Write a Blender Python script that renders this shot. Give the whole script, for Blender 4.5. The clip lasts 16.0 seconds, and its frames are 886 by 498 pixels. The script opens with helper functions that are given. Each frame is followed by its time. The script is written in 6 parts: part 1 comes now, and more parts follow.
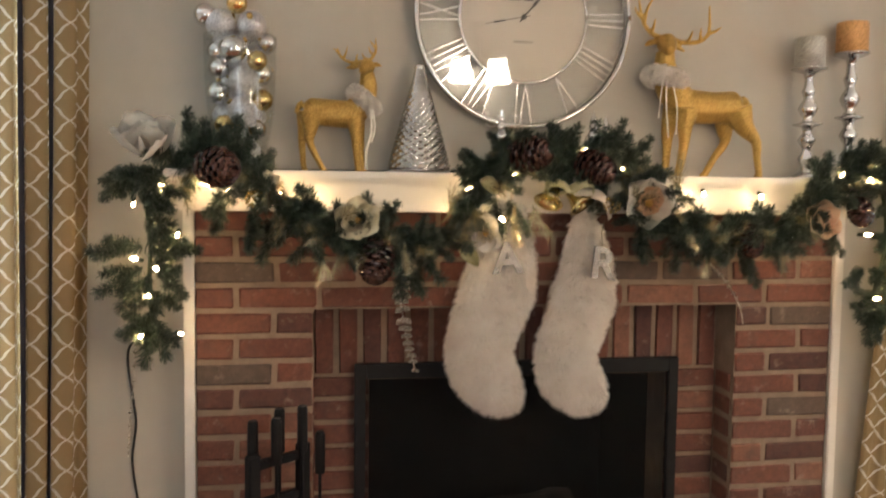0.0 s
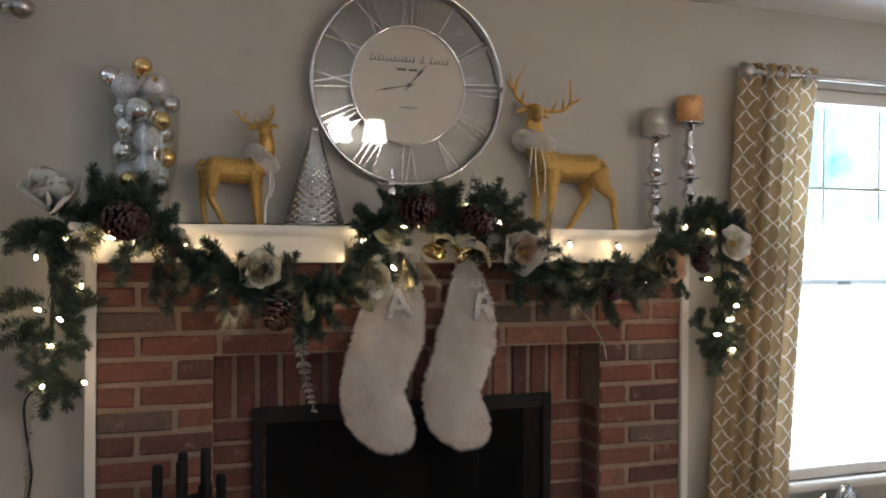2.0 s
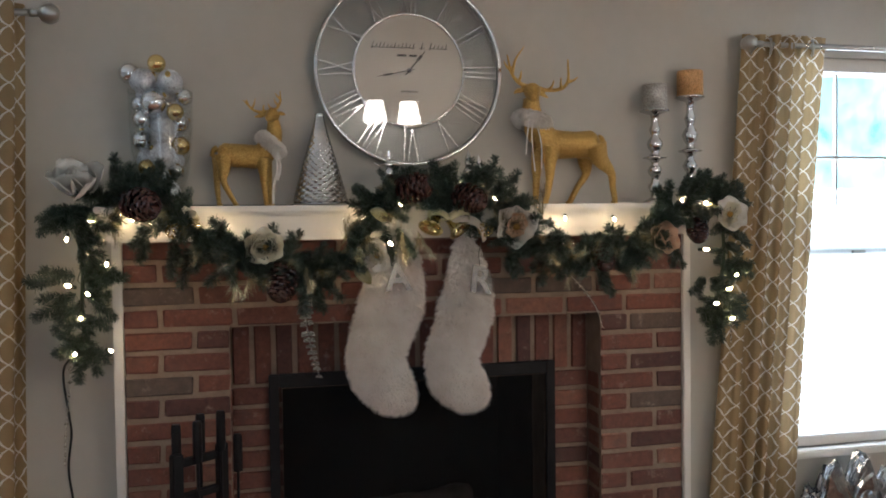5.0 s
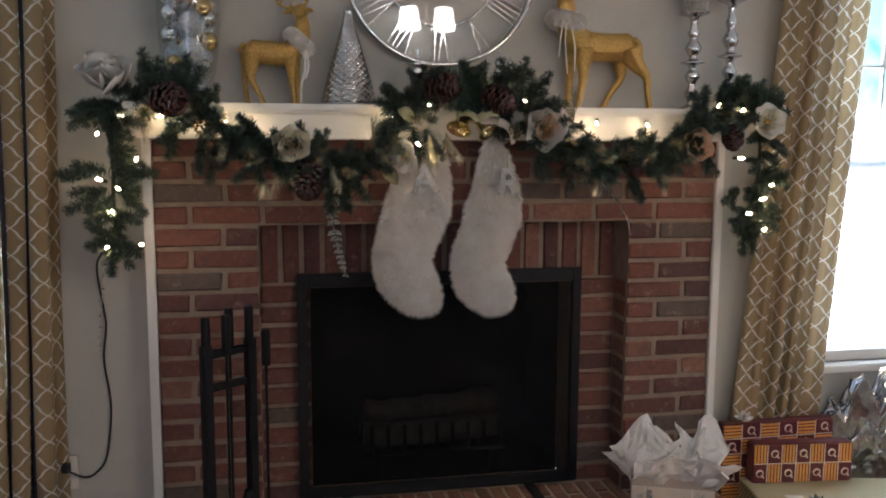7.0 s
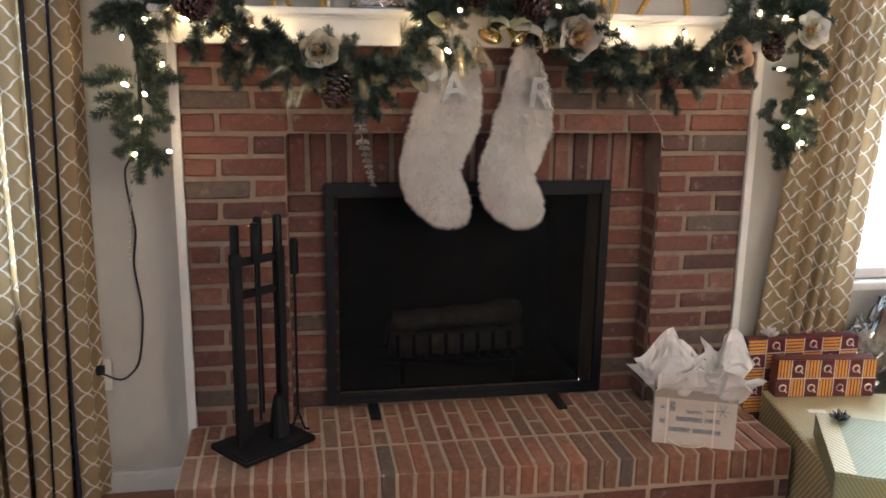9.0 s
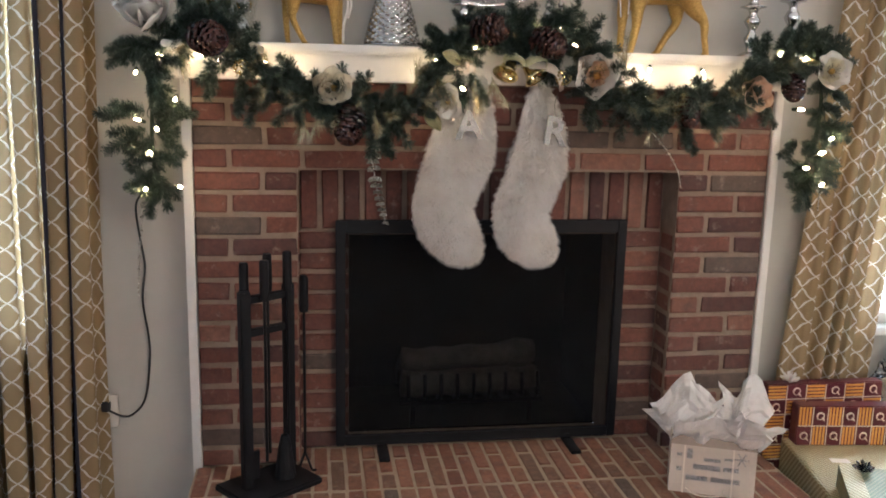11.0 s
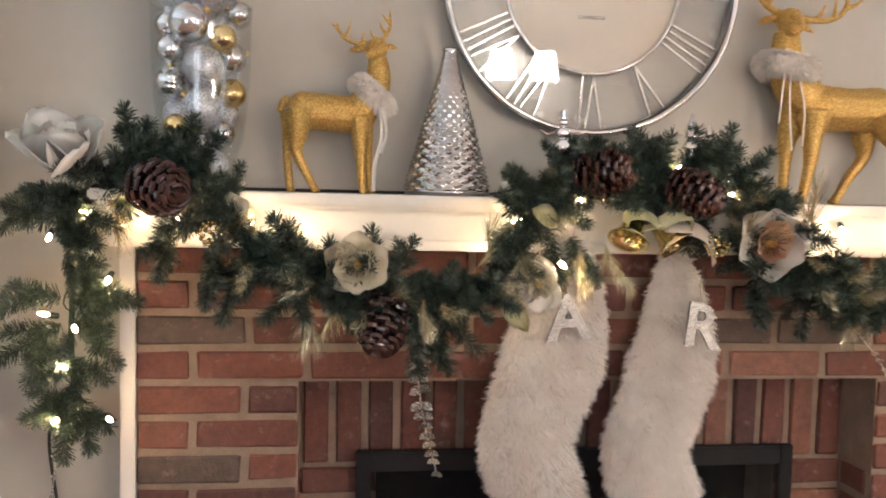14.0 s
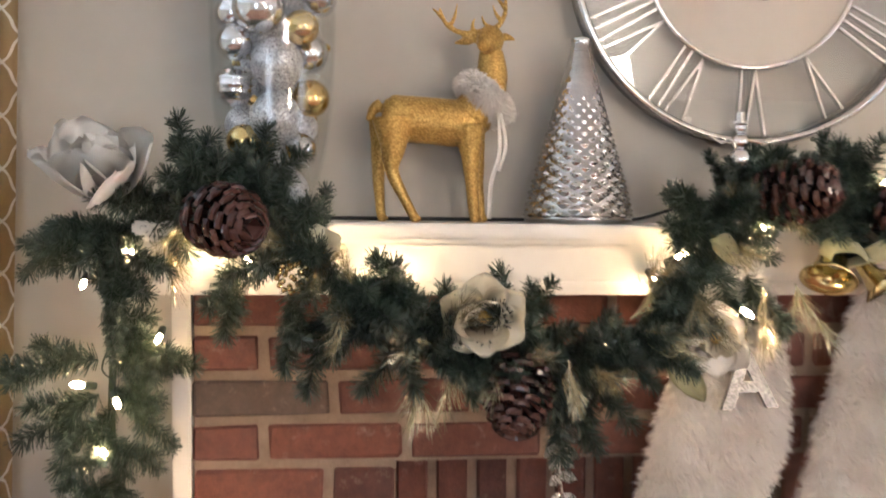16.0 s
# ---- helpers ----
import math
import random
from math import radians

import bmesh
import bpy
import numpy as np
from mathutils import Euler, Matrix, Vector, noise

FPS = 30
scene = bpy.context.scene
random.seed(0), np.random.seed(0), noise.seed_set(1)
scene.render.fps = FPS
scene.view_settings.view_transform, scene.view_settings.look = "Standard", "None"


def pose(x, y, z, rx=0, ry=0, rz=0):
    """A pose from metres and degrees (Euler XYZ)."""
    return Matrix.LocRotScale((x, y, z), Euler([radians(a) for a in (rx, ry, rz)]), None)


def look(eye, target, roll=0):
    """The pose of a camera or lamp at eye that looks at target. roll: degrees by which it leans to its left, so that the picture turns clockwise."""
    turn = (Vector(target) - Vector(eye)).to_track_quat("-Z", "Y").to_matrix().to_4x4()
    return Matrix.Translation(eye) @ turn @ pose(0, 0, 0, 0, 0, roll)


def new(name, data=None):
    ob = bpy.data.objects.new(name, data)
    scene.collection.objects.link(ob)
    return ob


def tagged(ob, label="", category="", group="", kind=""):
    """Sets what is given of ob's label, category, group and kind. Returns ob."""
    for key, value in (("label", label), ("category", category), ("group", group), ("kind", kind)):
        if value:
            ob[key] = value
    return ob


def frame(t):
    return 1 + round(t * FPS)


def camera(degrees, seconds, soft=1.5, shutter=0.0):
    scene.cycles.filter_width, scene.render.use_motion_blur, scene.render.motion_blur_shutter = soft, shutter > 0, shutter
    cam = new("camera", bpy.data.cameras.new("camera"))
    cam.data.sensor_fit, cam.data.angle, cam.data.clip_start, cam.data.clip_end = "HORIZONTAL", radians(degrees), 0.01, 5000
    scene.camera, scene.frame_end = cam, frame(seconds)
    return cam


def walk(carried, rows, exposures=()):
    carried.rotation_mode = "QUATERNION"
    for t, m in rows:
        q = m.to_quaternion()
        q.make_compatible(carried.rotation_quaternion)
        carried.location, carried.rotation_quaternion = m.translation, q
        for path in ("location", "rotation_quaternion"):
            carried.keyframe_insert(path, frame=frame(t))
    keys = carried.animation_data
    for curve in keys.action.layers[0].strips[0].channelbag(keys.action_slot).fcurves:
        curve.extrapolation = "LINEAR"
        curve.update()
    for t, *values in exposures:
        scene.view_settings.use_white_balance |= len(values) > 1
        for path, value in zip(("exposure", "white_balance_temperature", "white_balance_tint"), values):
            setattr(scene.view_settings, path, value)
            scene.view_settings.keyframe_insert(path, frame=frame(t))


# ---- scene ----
cam = camera(55.2, 16.0, soft=1.75, shutter=0.4)
PATH = [
    (0, (-0.669, -2.325, 1.565), (-0.347, -0.466, 1.431), 0.7),
    (0.5, (-0.657, -2.370, 1.564), (-0.284, -0.519, 1.540), 0.7),
    (1, (-0.678, -2.425, 1.580), (-0.298, -0.577, 1.566), 0.7),
    (1.5, (-0.725, -2.456, 1.575), (-0.244, -0.631, 1.603), 1.6),
    (2, (-0.794, -2.504, 1.555), (-0.180, -0.718, 1.546), 0.4),
    (2.5, (-0.863, -2.550, 1.555), (-0.203, -0.782, 1.518), 0.2),
    (3, (-0.829, -2.583, 1.567), (-0.273, -0.786, 1.524), 0.5),
    (5.5, (-0.581, -2.731, 1.535), (-0.141, -0.882, 1.469), -0.5),
    (6, (-0.587, -2.727, 1.513), (-0.159, -0.876, 1.406), -0.1),
    (6.5, (-0.587, -2.715, 1.518), (-0.167, -0.868, 1.330), 0.1),
    (7, (-0.567, -2.722, 1.492), (-0.201, -0.870, 1.256), 0.3),
    (7.5, (-0.575, -2.714, 1.464), (-0.235, -0.863, 1.180), 0.3),
    (8, (-0.586, -2.707, 1.485), (-0.264, -0.867, 1.120), 0.6),
    (8.5, (-0.588, -2.703, 1.481), (-0.271, -0.878, 1.053), 0.8),
    (11, (-0.571, -2.655, 1.494), (-0.289, -0.820, 1.138), 1.3),
    (11.5, (-0.447, -2.587, 1.547), (-0.311, -0.712, 1.259), 0.8),
    (12, (-0.512, -2.396, 1.580), (-0.287, -0.518, 1.405), -0.3),
    (12.5, (-0.636, -2.156, 1.608), (-0.242, -0.314, 1.563), -1.5),
    (13, (-0.610, -2.008, 1.643), (-0.271, -0.146, 1.609), 0.5),
    (13.5, (-0.550, -1.817, 1.636), (-0.296, 0.054, 1.564), 2.0),
    (14, (-0.565, -1.689, 1.622), (-0.317, 0.179, 1.488), 1.4),
    (14.5, (-0.643, -1.583, 1.631), (-0.420, 0.286, 1.500), -0.2),
    (15, (-0.684, -1.530, 1.634), (-0.443, 0.335, 1.477), 0.2),
    (15.5, (-0.711, -1.455, 1.627), (-0.466, 0.406, 1.460), 0.3),
    (16, (-0.691, -1.315, 1.632), (-0.495, 0.564, 1.538), 0.6),
]
EXPOSURES = [(0, 0.12, 6750, 13), (1, 0.03, 6200, 13), (1.5, -0.03, 6000, 12), (2, -0.65, 5750, 11), (2.5, -0.9, 5600, 11), (3.2, -0.95, 5600, 11), (5.5, -0.6, 5650, 11), (7, -0.68, 5500, 13), (8, -0.15, 5700, 13), (8.5, -0.03, 5750, 13), (11, 0.1, 5600, 13), (11.5, 0.1, 5700, 13), (12, -0.15, 6850, 14), (12.5, 0.28, 6100, 15), (13.5, 0.47, 6050, 16), (14.5, 0.57, 5950, 17), (16, 0.57, 5950, 17)]
walk(cam, [(t, look(eye, target, roll)) for t, eye, target, roll in PATH], EXPOSURES)

HZ = 0.265  # height of the hearth's top over the floor
WY = 0.10   # the wall's face; the brick facade stands at y = 0

# ---- light ----
world = bpy.data.worlds.new("sky")
scene.world = world
world.use_nodes = True
wn = world.node_tree
sky = wn.nodes.new("ShaderNodeTexSky")
sky.sky_type, sky.sun_disc = "NISHITA", False
sky.sun_elevation, sky.sun_rotation = radians(35), radians(60)
wn.links.new(sky.outputs[0], wn.nodes["Background"].inputs[0])
wn.nodes["Background"].inputs[1].default_value = 0.12


def area_lamp(name, m, sx, sy, power, colour):
    d = bpy.data.lights.new(name, "AREA")
    d.shape, d.size, d.size_y, d.energy, d.color = "RECTANGLE", sx, sy, power, colour
    ob = new(name, d)
    ob.matrix_world = m
    return ob


# daylight in the windows of the far walls
area_lamp("window_light_east", look((3.17, -2.2, 1.5), (0.0, -1.0, 1.4)), 1.0, 1.1, 7, (0.86, 0.95, 1.0))
area_lamp("window_light_south", look((-1.0, -4.57, 1.45), (-0.8, 0.0, 1.45)), 1.0, 1.5, 12, (0.86, 0.95, 1.0))
area_lamp("window_light_north", look((-1.94, 0.096, 1.42), (-1.94, -1.0, 1.42)), 1.11, 1.36, 42, (0.70, 0.90, 1.0))

# ---- materials ----
class Nodes:
    """A small builder round one material's node tree."""

    def __init__(self, name):
        self.mat = bpy.data.materials.new(name)
        self.mat.use_nodes = True
        self.nt = self.mat.node_tree
        self.bsdf = self.nt.nodes["Principled BSDF"]
        self.out = self.nt.nodes["Material Output"]

    def add(self, kind, **props):
        n = self.nt.nodes.new("ShaderNode" + kind)
        for k, v in props.items():
            n.inputs[k.replace("_", " ")].default_value = v
        return n

    def link(self, a, b):
        self.nt.links.new(a, b)

    def noise(self, scale, detail=4.0, rough=0.55, coord="Object"):
        n = self.add("TexNoise", Scale=scale, Detail=detail, Roughness=rough)
        self.link(self.coords(coord), n.inputs["Vector"])
        return n.outputs["Fac"]

    def coords(self, which="Object"):
        return self.add("TexCoord").outputs[which]

    def ramp(self, fac, *stops):
        r = self.add("ValToRGB")
        el = r.color_ramp.elements
        el[0].position, el[0].color = stops[0][0], (*stops[0][1], 1)
        el[1].position, el[1].color = stops[-1][0], (*stops[-1][1], 1)
        for p, c in stops[1:-1]:
            e = el.new(p)
            e.color = (*c, 1)
        self.link(fac, r.inputs[0])
        return r.outputs[0]

    def math(self, op, a, b=0.0, c=0.0):
        m = self.add("Math")
        m.operation = op
        for i, v in enumerate((a, b, c)):
            if isinstance(v, (int, float)):
                m.inputs[i].default_value = v
            else:
                self.link(v, m.inputs[i])
        return m.outputs[0]

    def mix(self, fac, a, b, blend="MIX"):
        m = self.add("MixRGB")
        m.blend_type = blend
        for i, v in enumerate((fac, a, b)):
            if isinstance(v, (int, float)):
                m.inputs[i].default_value = v
            elif isinstance(v, tuple):
                m.inputs[i].default_value = (*v, 1)
            else:
                self.link(v, m.inputs[i])
        return m.outputs[0]

    def base(self, v):
        if isinstance(v, tuple):
            self.bsdf.inputs["Base Color"].default_value = (*v, 1)
        else:
            self.link(v, self.bsdf.inputs["Base Color"])

    def set(self, **kw):
        for k, v in kw.items():
            sock = self.bsdf.inputs[k.replace("_", " ")]
            if isinstance(v, (int, float)):
                sock.default_value = v
            elif isinstance(v, tuple):
                sock.default_value = v
            else:
                self.link(v, sock)

    def bump(self, height, strength=0.3, distance=0.002):
        b = self.add("Bump", Strength=strength, Distance=distance)
        self.link(height, b.inputs["Height"])
        self.link(b.outputs[0], self.bsdf.inputs["Normal"])


def simple(name, c1, c2, scale=8.0, rough=0.5, metal=0.0, bump=0.0, bscale=60.0, **more):
    """Colour varied between two tones, with a fine relief."""
    n = Nodes(name)
    f = n.mix(0.35, n.noise(scale), n.noise(scale * 7))
    n.base(n.ramp(f, (0.3, c1), (0.7, c2)))
    n.set(Roughness=n.math("ADD", n.math("MULTIPLY", n.noise(scale * 3), 0.16), rough - 0.08), Metallic=metal, **more)
    if bump:
        n.bump(n.noise(bscale), bump)
    return n.mat


def emitter(name, colour, strength):
    n = Nodes(name)
    n.base(colour)
    n.set(Emission_Color=(*colour, 1), Emission_Strength=strength)
    return n.mat


def glitter(name, c1, c2, metal=0.85, scale=900.0, rough=0.32):
    """Tiny flakes that face every way."""
    n = Nodes(name)
    v = n.add("TexVoronoi", Scale=scale)
    n.link(n.coords(), v.inputs["Vector"])
    sep = n.add("SeparateColor")
    n.link(v.outputs["Color"], sep.inputs[0])
    n.base(n.mix(sep.outputs[0], c1, c2))
    n.set(Metallic=metal, Roughness=n.math("ADD", n.math("MULTIPLY", sep.outputs[1], 0.35), rough - 0.1))
    n.bump(sep.outputs[2], 0.8, 0.0012)
    return n.mat


def brick_material(name, tones):
    n = Nodes(name)
    rnd = n.add("ObjectInfo").outputs["Random"]
    base = n.ramp(rnd, *tones)
    shift = n.add("VectorMath")
    shift.operation = "MULTIPLY_ADD"
    shift.inputs[1].default_value = (1, 1, 1)
    n.link(n.coords(), shift.inputs[0])
    n.link(n.math("MULTIPLY", rnd, 40.0), shift.inputs[2])

    def patch(scale, detail, rough=0.6):
        t = n.add("TexNoise", Scale=scale, Detail=detail, Roughness=rough)
        n.link(shift.outputs[0], t.inputs["Vector"])
        return t.outputs["Fac"]

    col = n.mix(0.75, base, n.ramp(patch(45, 7, 0.7), (0.25, (0.28, 0.28, 0.29)), (0.75, (0.80, 0.75, 0.72))), "OVERLAY")
    col = n.mix(n.ramp(patch(14, 5), (0.52, (0, 0, 0)), (0.72, (0.55, 0.55, 0.55))), col, (0.075, 0.045, 0.038))
    col = n.mix(n.ramp(patch(24, 6, 0.7), (0.58, (0, 0, 0)), (0.70, (0.5, 0.5, 0.5))), col, (0.29, 0.225, 0.175))
    n.base(col)
    n.set(Roughness=0.8)
    n.bump(n.mix(0.5, patch(60, 6), patch(260, 3)), 0.8, 0.004)
    return n.mat


def trellis_material():
    """Ochre cloth with a cream ogee trellis; the UV map is in metres of cloth."""
    n = Nodes("trellis_cloth")
    sep = n.add("SeparateXYZ")
    n.link(n.coords("UV"), sep.inputs[0])
    u = n.math("DIVIDE", sep.outputs[0], 0.090)
    v = n.math("DIVIDE", sep.outputs[1], 0.082)
    wig = n.math("MULTIPLY", n.math("SINE", n.math("MULTIPLY", v, 4 * math.pi)), 0.040)
    lines = []
    for sign in (1.0, -1.0):
        s = n.math("ADD", u, n.math("MULTIPLY", n.math("ADD", v, wig), sign))
        d = n.math("ABSOLUTE", n.math("SUBTRACT", n.math("FRACT", s), 0.5))
        lines.append(n.math("LESS_THAN", d, 0.047))
    line = n.math("MAXIMUM", *lines)
    weave = n.noise(500, 2)
    ochre = n.ramp(n.mix(0.4, n.noise(6), weave), (0.3, (0.29, 0.20, 0.095)), (0.7, (0.39, 0.28, 0.15)))
    cream = n.ramp(weave, (0.3, (0.64, 0.59, 0.51)), (0.7, (0.78, 0.73, 0.65)))
    col = n.mix(line, ochre, cream)
    n.base(col)
    n.set(Roughness=0.85, Sheen_Weight=0.15)
    n.bump(weave, 0.25, 0.0006)
    tr = n.add("BsdfTranslucent")
    n.link(col, tr.inputs[0])
    mx = n.add("MixShader", Fac=0.38)
    n.link(n.bsdf.outputs[0], mx.inputs[1])
    n.link(tr.outputs[0], mx.inputs[2])
    n.link(mx.outputs[0], n.out.inputs[0])
    return n.mat


def fur_material():
    """White pile: bright, soft, letting light through its fibres."""
    n = Nodes("white_fur")
    col = n.ramp(n.noise(16), (0.3, (0.80, 0.75, 0.70)), (0.7, (0.92, 0.89, 0.85)))
    n.base(col)
    n.set(Roughness=0.8, Sheen_Weight=0.5)
    tr = n.add("BsdfTranslucent")
    n.link(col, tr.inputs[0])
    mx = n.add("MixShader", Fac=0.4)
    n.link(n.bsdf.outputs[0], mx.inputs[1])
    n.link(tr.outputs[0], mx.inputs[2])
    n.link(mx.outputs[0], n.out.inputs[0])
    return n.mat


M_WALL = simple("wall_paint", (0.42, 0.395, 0.345), (0.46, 0.435, 0.385), 3, 0.6, 0, 0.06, 220)
M_CEIL = simple("ceiling_paint", (0.74, 0.73, 0.70), (0.80, 0.79, 0.76), 3, 0.8)
M_WHITE = simple("white_paint", (0.64, 0.61, 0.56), (0.71, 0.68, 0.63), 5, 0.38, 0, 0.05, 90)
M_BRICK = brick_material("red_brick", [(0.0, (0.060, 0.026, 0.022)), (0.2, (0.103, 0.039, 0.028)), (0.45, (0.138, 0.050, 0.033)), (0.65, (0.095, 0.035, 0.027)), (0.85, (0.146, 0.058, 0.038)), (1.0, (0.189, 0.090, 0.060))])
M_BRICK_DARK = brick_material("grey_brown_brick", [(0.0, (0.068, 0.047, 0.038)), (1.0, (0.095, 0.070, 0.054))])
M_PAVER = brick_material("hearth_brick", [(0.0, (0.14, 0.056, 0.034)), (0.3, (0.20, 0.082, 0.046)), (0.55, (0.18, 0.088, 0.050)), (0.75, (0.13, 0.072, 0.045)), (1.0, (0.22, 0.098, 0.056))])
M_MORTAR = simple("mortar", (0.175, 0.122, 0.086), (0.26, 0.195, 0.145), 22, 0.9, 0, 0.7, 240)
M_MORTAR_PALE = simple("hearth_mortar", (0.27, 0.200, 0.140), (0.37, 0.290, 0.210), 22, 0.9, 0, 0.7, 240)
M_FLOOR = simple("floor_boards", (0.16, 0.055, 0.025), (0.26, 0.10, 0.045), 6, 0.35)
M_BLACK = simple("black_iron", (0.004, 0.004, 0.005), (0.010, 0.0095, 0.011), 12, 0.55, 0.0, 0.15, 150, Specular_IOR_Level=0.22)
M_SOOT = simple("soot", (0.006, 0.005, 0.005), (0.020, 0.016, 0.014), 7, 0.9, 0, 0.4, 40)
M_CHROME = simple("chrome", (0.58, 0.58, 0.59), (0.68, 0.68, 0.69), 5, 0.13, 1.0)
M_STEEL = simple("brushed_nickel", (0.42, 0.41, 0.39), (0.52, 0.51, 0.48), 9, 0.3, 1.0)
M_TRELLIS = trellis_material()
# near-black slate: the curtain valleys' shade, put into a colour
M_FOLD_SHADE = simple("curtain_lining", (0.045, 0.043, 0.062), (0.075, 0.072, 0.095), 8, 0.9)
M_GOLD = glitter("gold_glitter", (0.36, 0.20, 0.045), (0.74, 0.50, 0.16), 0.65, 520, 0.40)
M_SILVER = glitter("silver_glitter", (0.07, 0.07, 0.074), (0.58, 0.57, 0.56), 0.9, 720, 0.42)
M_SPRAY = glitter("champagne_glitter", (0.34, 0.32, 0.28), (0.88, 0.85, 0.76), 0.8, 420, 0.26)
M_FUR = fur_material()


def clear_glass(name, tint=(1, 1, 1), gloss=1.0):
    """Thin clear glass: see-through, with a Fresnel gloss."""
    n = Nodes(name)
    lw = n.add("LayerWeight", Blend=0.12)
    tr = n.add("BsdfTransparent", Color=(*tint, 1))
    gl = n.add("BsdfGlossy", Roughness=0.02)
    mx = n.add("MixShader")
    n.link(n.math("MULTIPLY", n.math("ADD", n.math("MULTIPLY", n.math("POWER", lw.outputs["Facing"], 3.0), 0.45), 0.05), gloss), mx.inputs[0])
    n.link(tr.outputs[0], mx.inputs[1])
    n.link(gl.outputs[0], mx.inputs[2])
    n.link(mx.outputs[0], n.out.inputs[0])
    return n.mat


def petal_material(name, c1, c2, glow=0.3):
    n = Nodes(name)
    col = n.ramp(n.noise(30, 5), (0.35, c1), (0.65, c2))
    n.base(col)
    n.set(Roughness=0.45, Sheen_Weight=0.3)
    n.bump(n.noise(160), 0.3, 0.001)
    tr = n.add("BsdfTranslucent")
    n.link(col, tr.inputs[0])
    mx = n.add("MixShader", Fac=glow)
    n.link(n.bsdf.outputs[0], mx.inputs[1])
    n.link(tr.outputs[0], mx.inputs[2])
    n.link(mx.outputs[0], n.out.inputs[0])
    return n.mat


def island_material(name, c1, c2, rough, metal=0.0, **more):
    n = Nodes(name)
    r = n.add("NewGeometry").outputs["Random Per Island"]
    n.base(n.mix(0.3, n.mix(r, c1, c2), n.ramp(n.noise(60), (0.3, c1), (0.7, c2))))
    n.set(Roughness=rough, Metallic=metal, **more)
    return n.mat


def screen_mesh_material():
    """Fine black wire mesh, seen as a half-open veil."""
    n = Nodes("wire_mesh")
    n.base((0.004, 0.004, 0.0045))
    n.set(Roughness=0.6, Specular_IOR_Level=0.15)
    tr = n.add("BsdfTransparent")
    mx = n.add("MixShader", Fac=0.30)
    n.link(tr.outputs[0], mx.inputs[1])
    n.link(n.bsdf.outputs[0], mx.inputs[2])
    n.link(mx.outputs[0], n.out.inputs[0])
    return n.mat


def stripe_paper(name, c1, c2, width, slant, metal=0.6, rough=0.25):
    n = Nodes(name)
    sep = n.add("SeparateXYZ")
    n.link(n.coords(), sep.inputs[0])
    s = n.math("ADD", n.math("ADD", sep.outputs[0], n.math("MULTIPLY", sep.outputs[1], slant)), n.math("MULTIPLY", sep.outputs[2], 0.7))
    f = n.math("GREATER_THAN", n.math("FRACT", n.math("DIVIDE", s, width)), 0.5)
    n.base(n.mix(f, c1, c2))
    n.set(Metallic=metal, Roughness=n.math("ADD", n.math("MULTIPLY", n.noise(20), 0.2), rough - 0.1))
    n.bump(n.noise(14), 0.4, 0.004)
    return n.mat


M_GLASS = clear_glass("clear_glass")
M_VASE = clear_glass("vase_glass", (0.97, 0.98, 0.98), 1.0)
M_FACE = simple("clock_face", (0.46, 0.42, 0.355), (0.51, 0.47, 0.40), 9, 0.5)
M_RING = simple("clock_ring_backing", (0.23, 0.23, 0.215), (0.28, 0.28, 0.26), 5, 0.25, 0.2)
M_INK = simple("printed_ink", (0.035, 0.03, 0.028), (0.06, 0.05, 0.045), 20, 0.5)
M_NEEDLE = island_material("pine_needles", (0.012, 0.028, 0.021), (0.062, 0.084, 0.058), 0.28)
M_TINSEL = island_material("gold_tinsel", (0.42, 0.36, 0.20), (0.90, 0.84, 0.62), 0.25, 0.7)
M_STEM = simple("green_wire_stem", (0.03, 0.05, 0.025), (0.06, 0.07, 0.03), 30, 0.7)
M_CONE = island_material("pinecone_scales", (0.018, 0.008, 0.007), (0.070, 0.031, 0.025), 0.24)
M_PETAL = petal_material("white_petals", (0.82, 0.78, 0.72), (0.93, 0.91, 0.87))
M_PEACH = petal_material("peach_petals", (0.78, 0.48, 0.30), (0.85, 0.66, 0.50))
M_CREAM = petal_material("cream_petals", (0.82, 0.77, 0.62), (0.92, 0.88, 0.76))
M_LEAF = petal_material("pale_gold_leaf", (0.42, 0.40, 0.20), (0.62, 0.58, 0.36))
M_BULB = emitter("lit_bulb", (1.0, 0.69, 0.34), 220.0)
M_WIRE = simple("green_wire", (0.012, 0.022, 0.014), (0.02, 0.035, 0.02), 30, 0.5)
M_CORD = simple("black_cord", (0.008, 0.008, 0.008), (0.015, 0.015, 0.015), 30, 0.5)
M_SHINY_SILVER = simple("silver_mirror_glaze", (0.70, 0.71, 0.74), (0.84, 0.84, 0.86), 9, 0.12, 1.0)
M_SHINY_GOLD = simple("gold_mirror_glaze", (0.72, 0.50, 0.18), (0.86, 0.65, 0.30), 9, 0.16, 1.0)
M_BELL = simple("pale_gold_metal", (0.60, 0.50, 0.24), (0.76, 0.66, 0.38), 9, 0.2, 1.0)
M_SUGAR = glitter("silver_sugar_glitter", (0.34, 0.36, 0.41), (0.86, 0.87, 0.90), 0.6, 480, 0.36)
M_MERCURY = simple("mercury_glass", (0.42, 0.42, 0.42), (0.66, 0.65, 0.64), 30, 0.12, 1.0)
M_CANDLE_S = glitter("silver_glitter_wax", (0.30, 0.285, 0.26), (0.60, 0.58, 0.54), 0.45, 500)
M_CANDLE_G = glitter("copper_glitter_wax", (0.52, 0.27, 0.10), (0.75, 0.45, 0.20), 0.5, 500)
M_SHADE = emitter("lit_lamp_shade", (1.0, 0.86, 0.68), 46.0)
M_OPAL = emitter("lit_drum_shade", (1.0, 0.80, 0.57), 60.0)
M_MESH = screen_mesh_material()
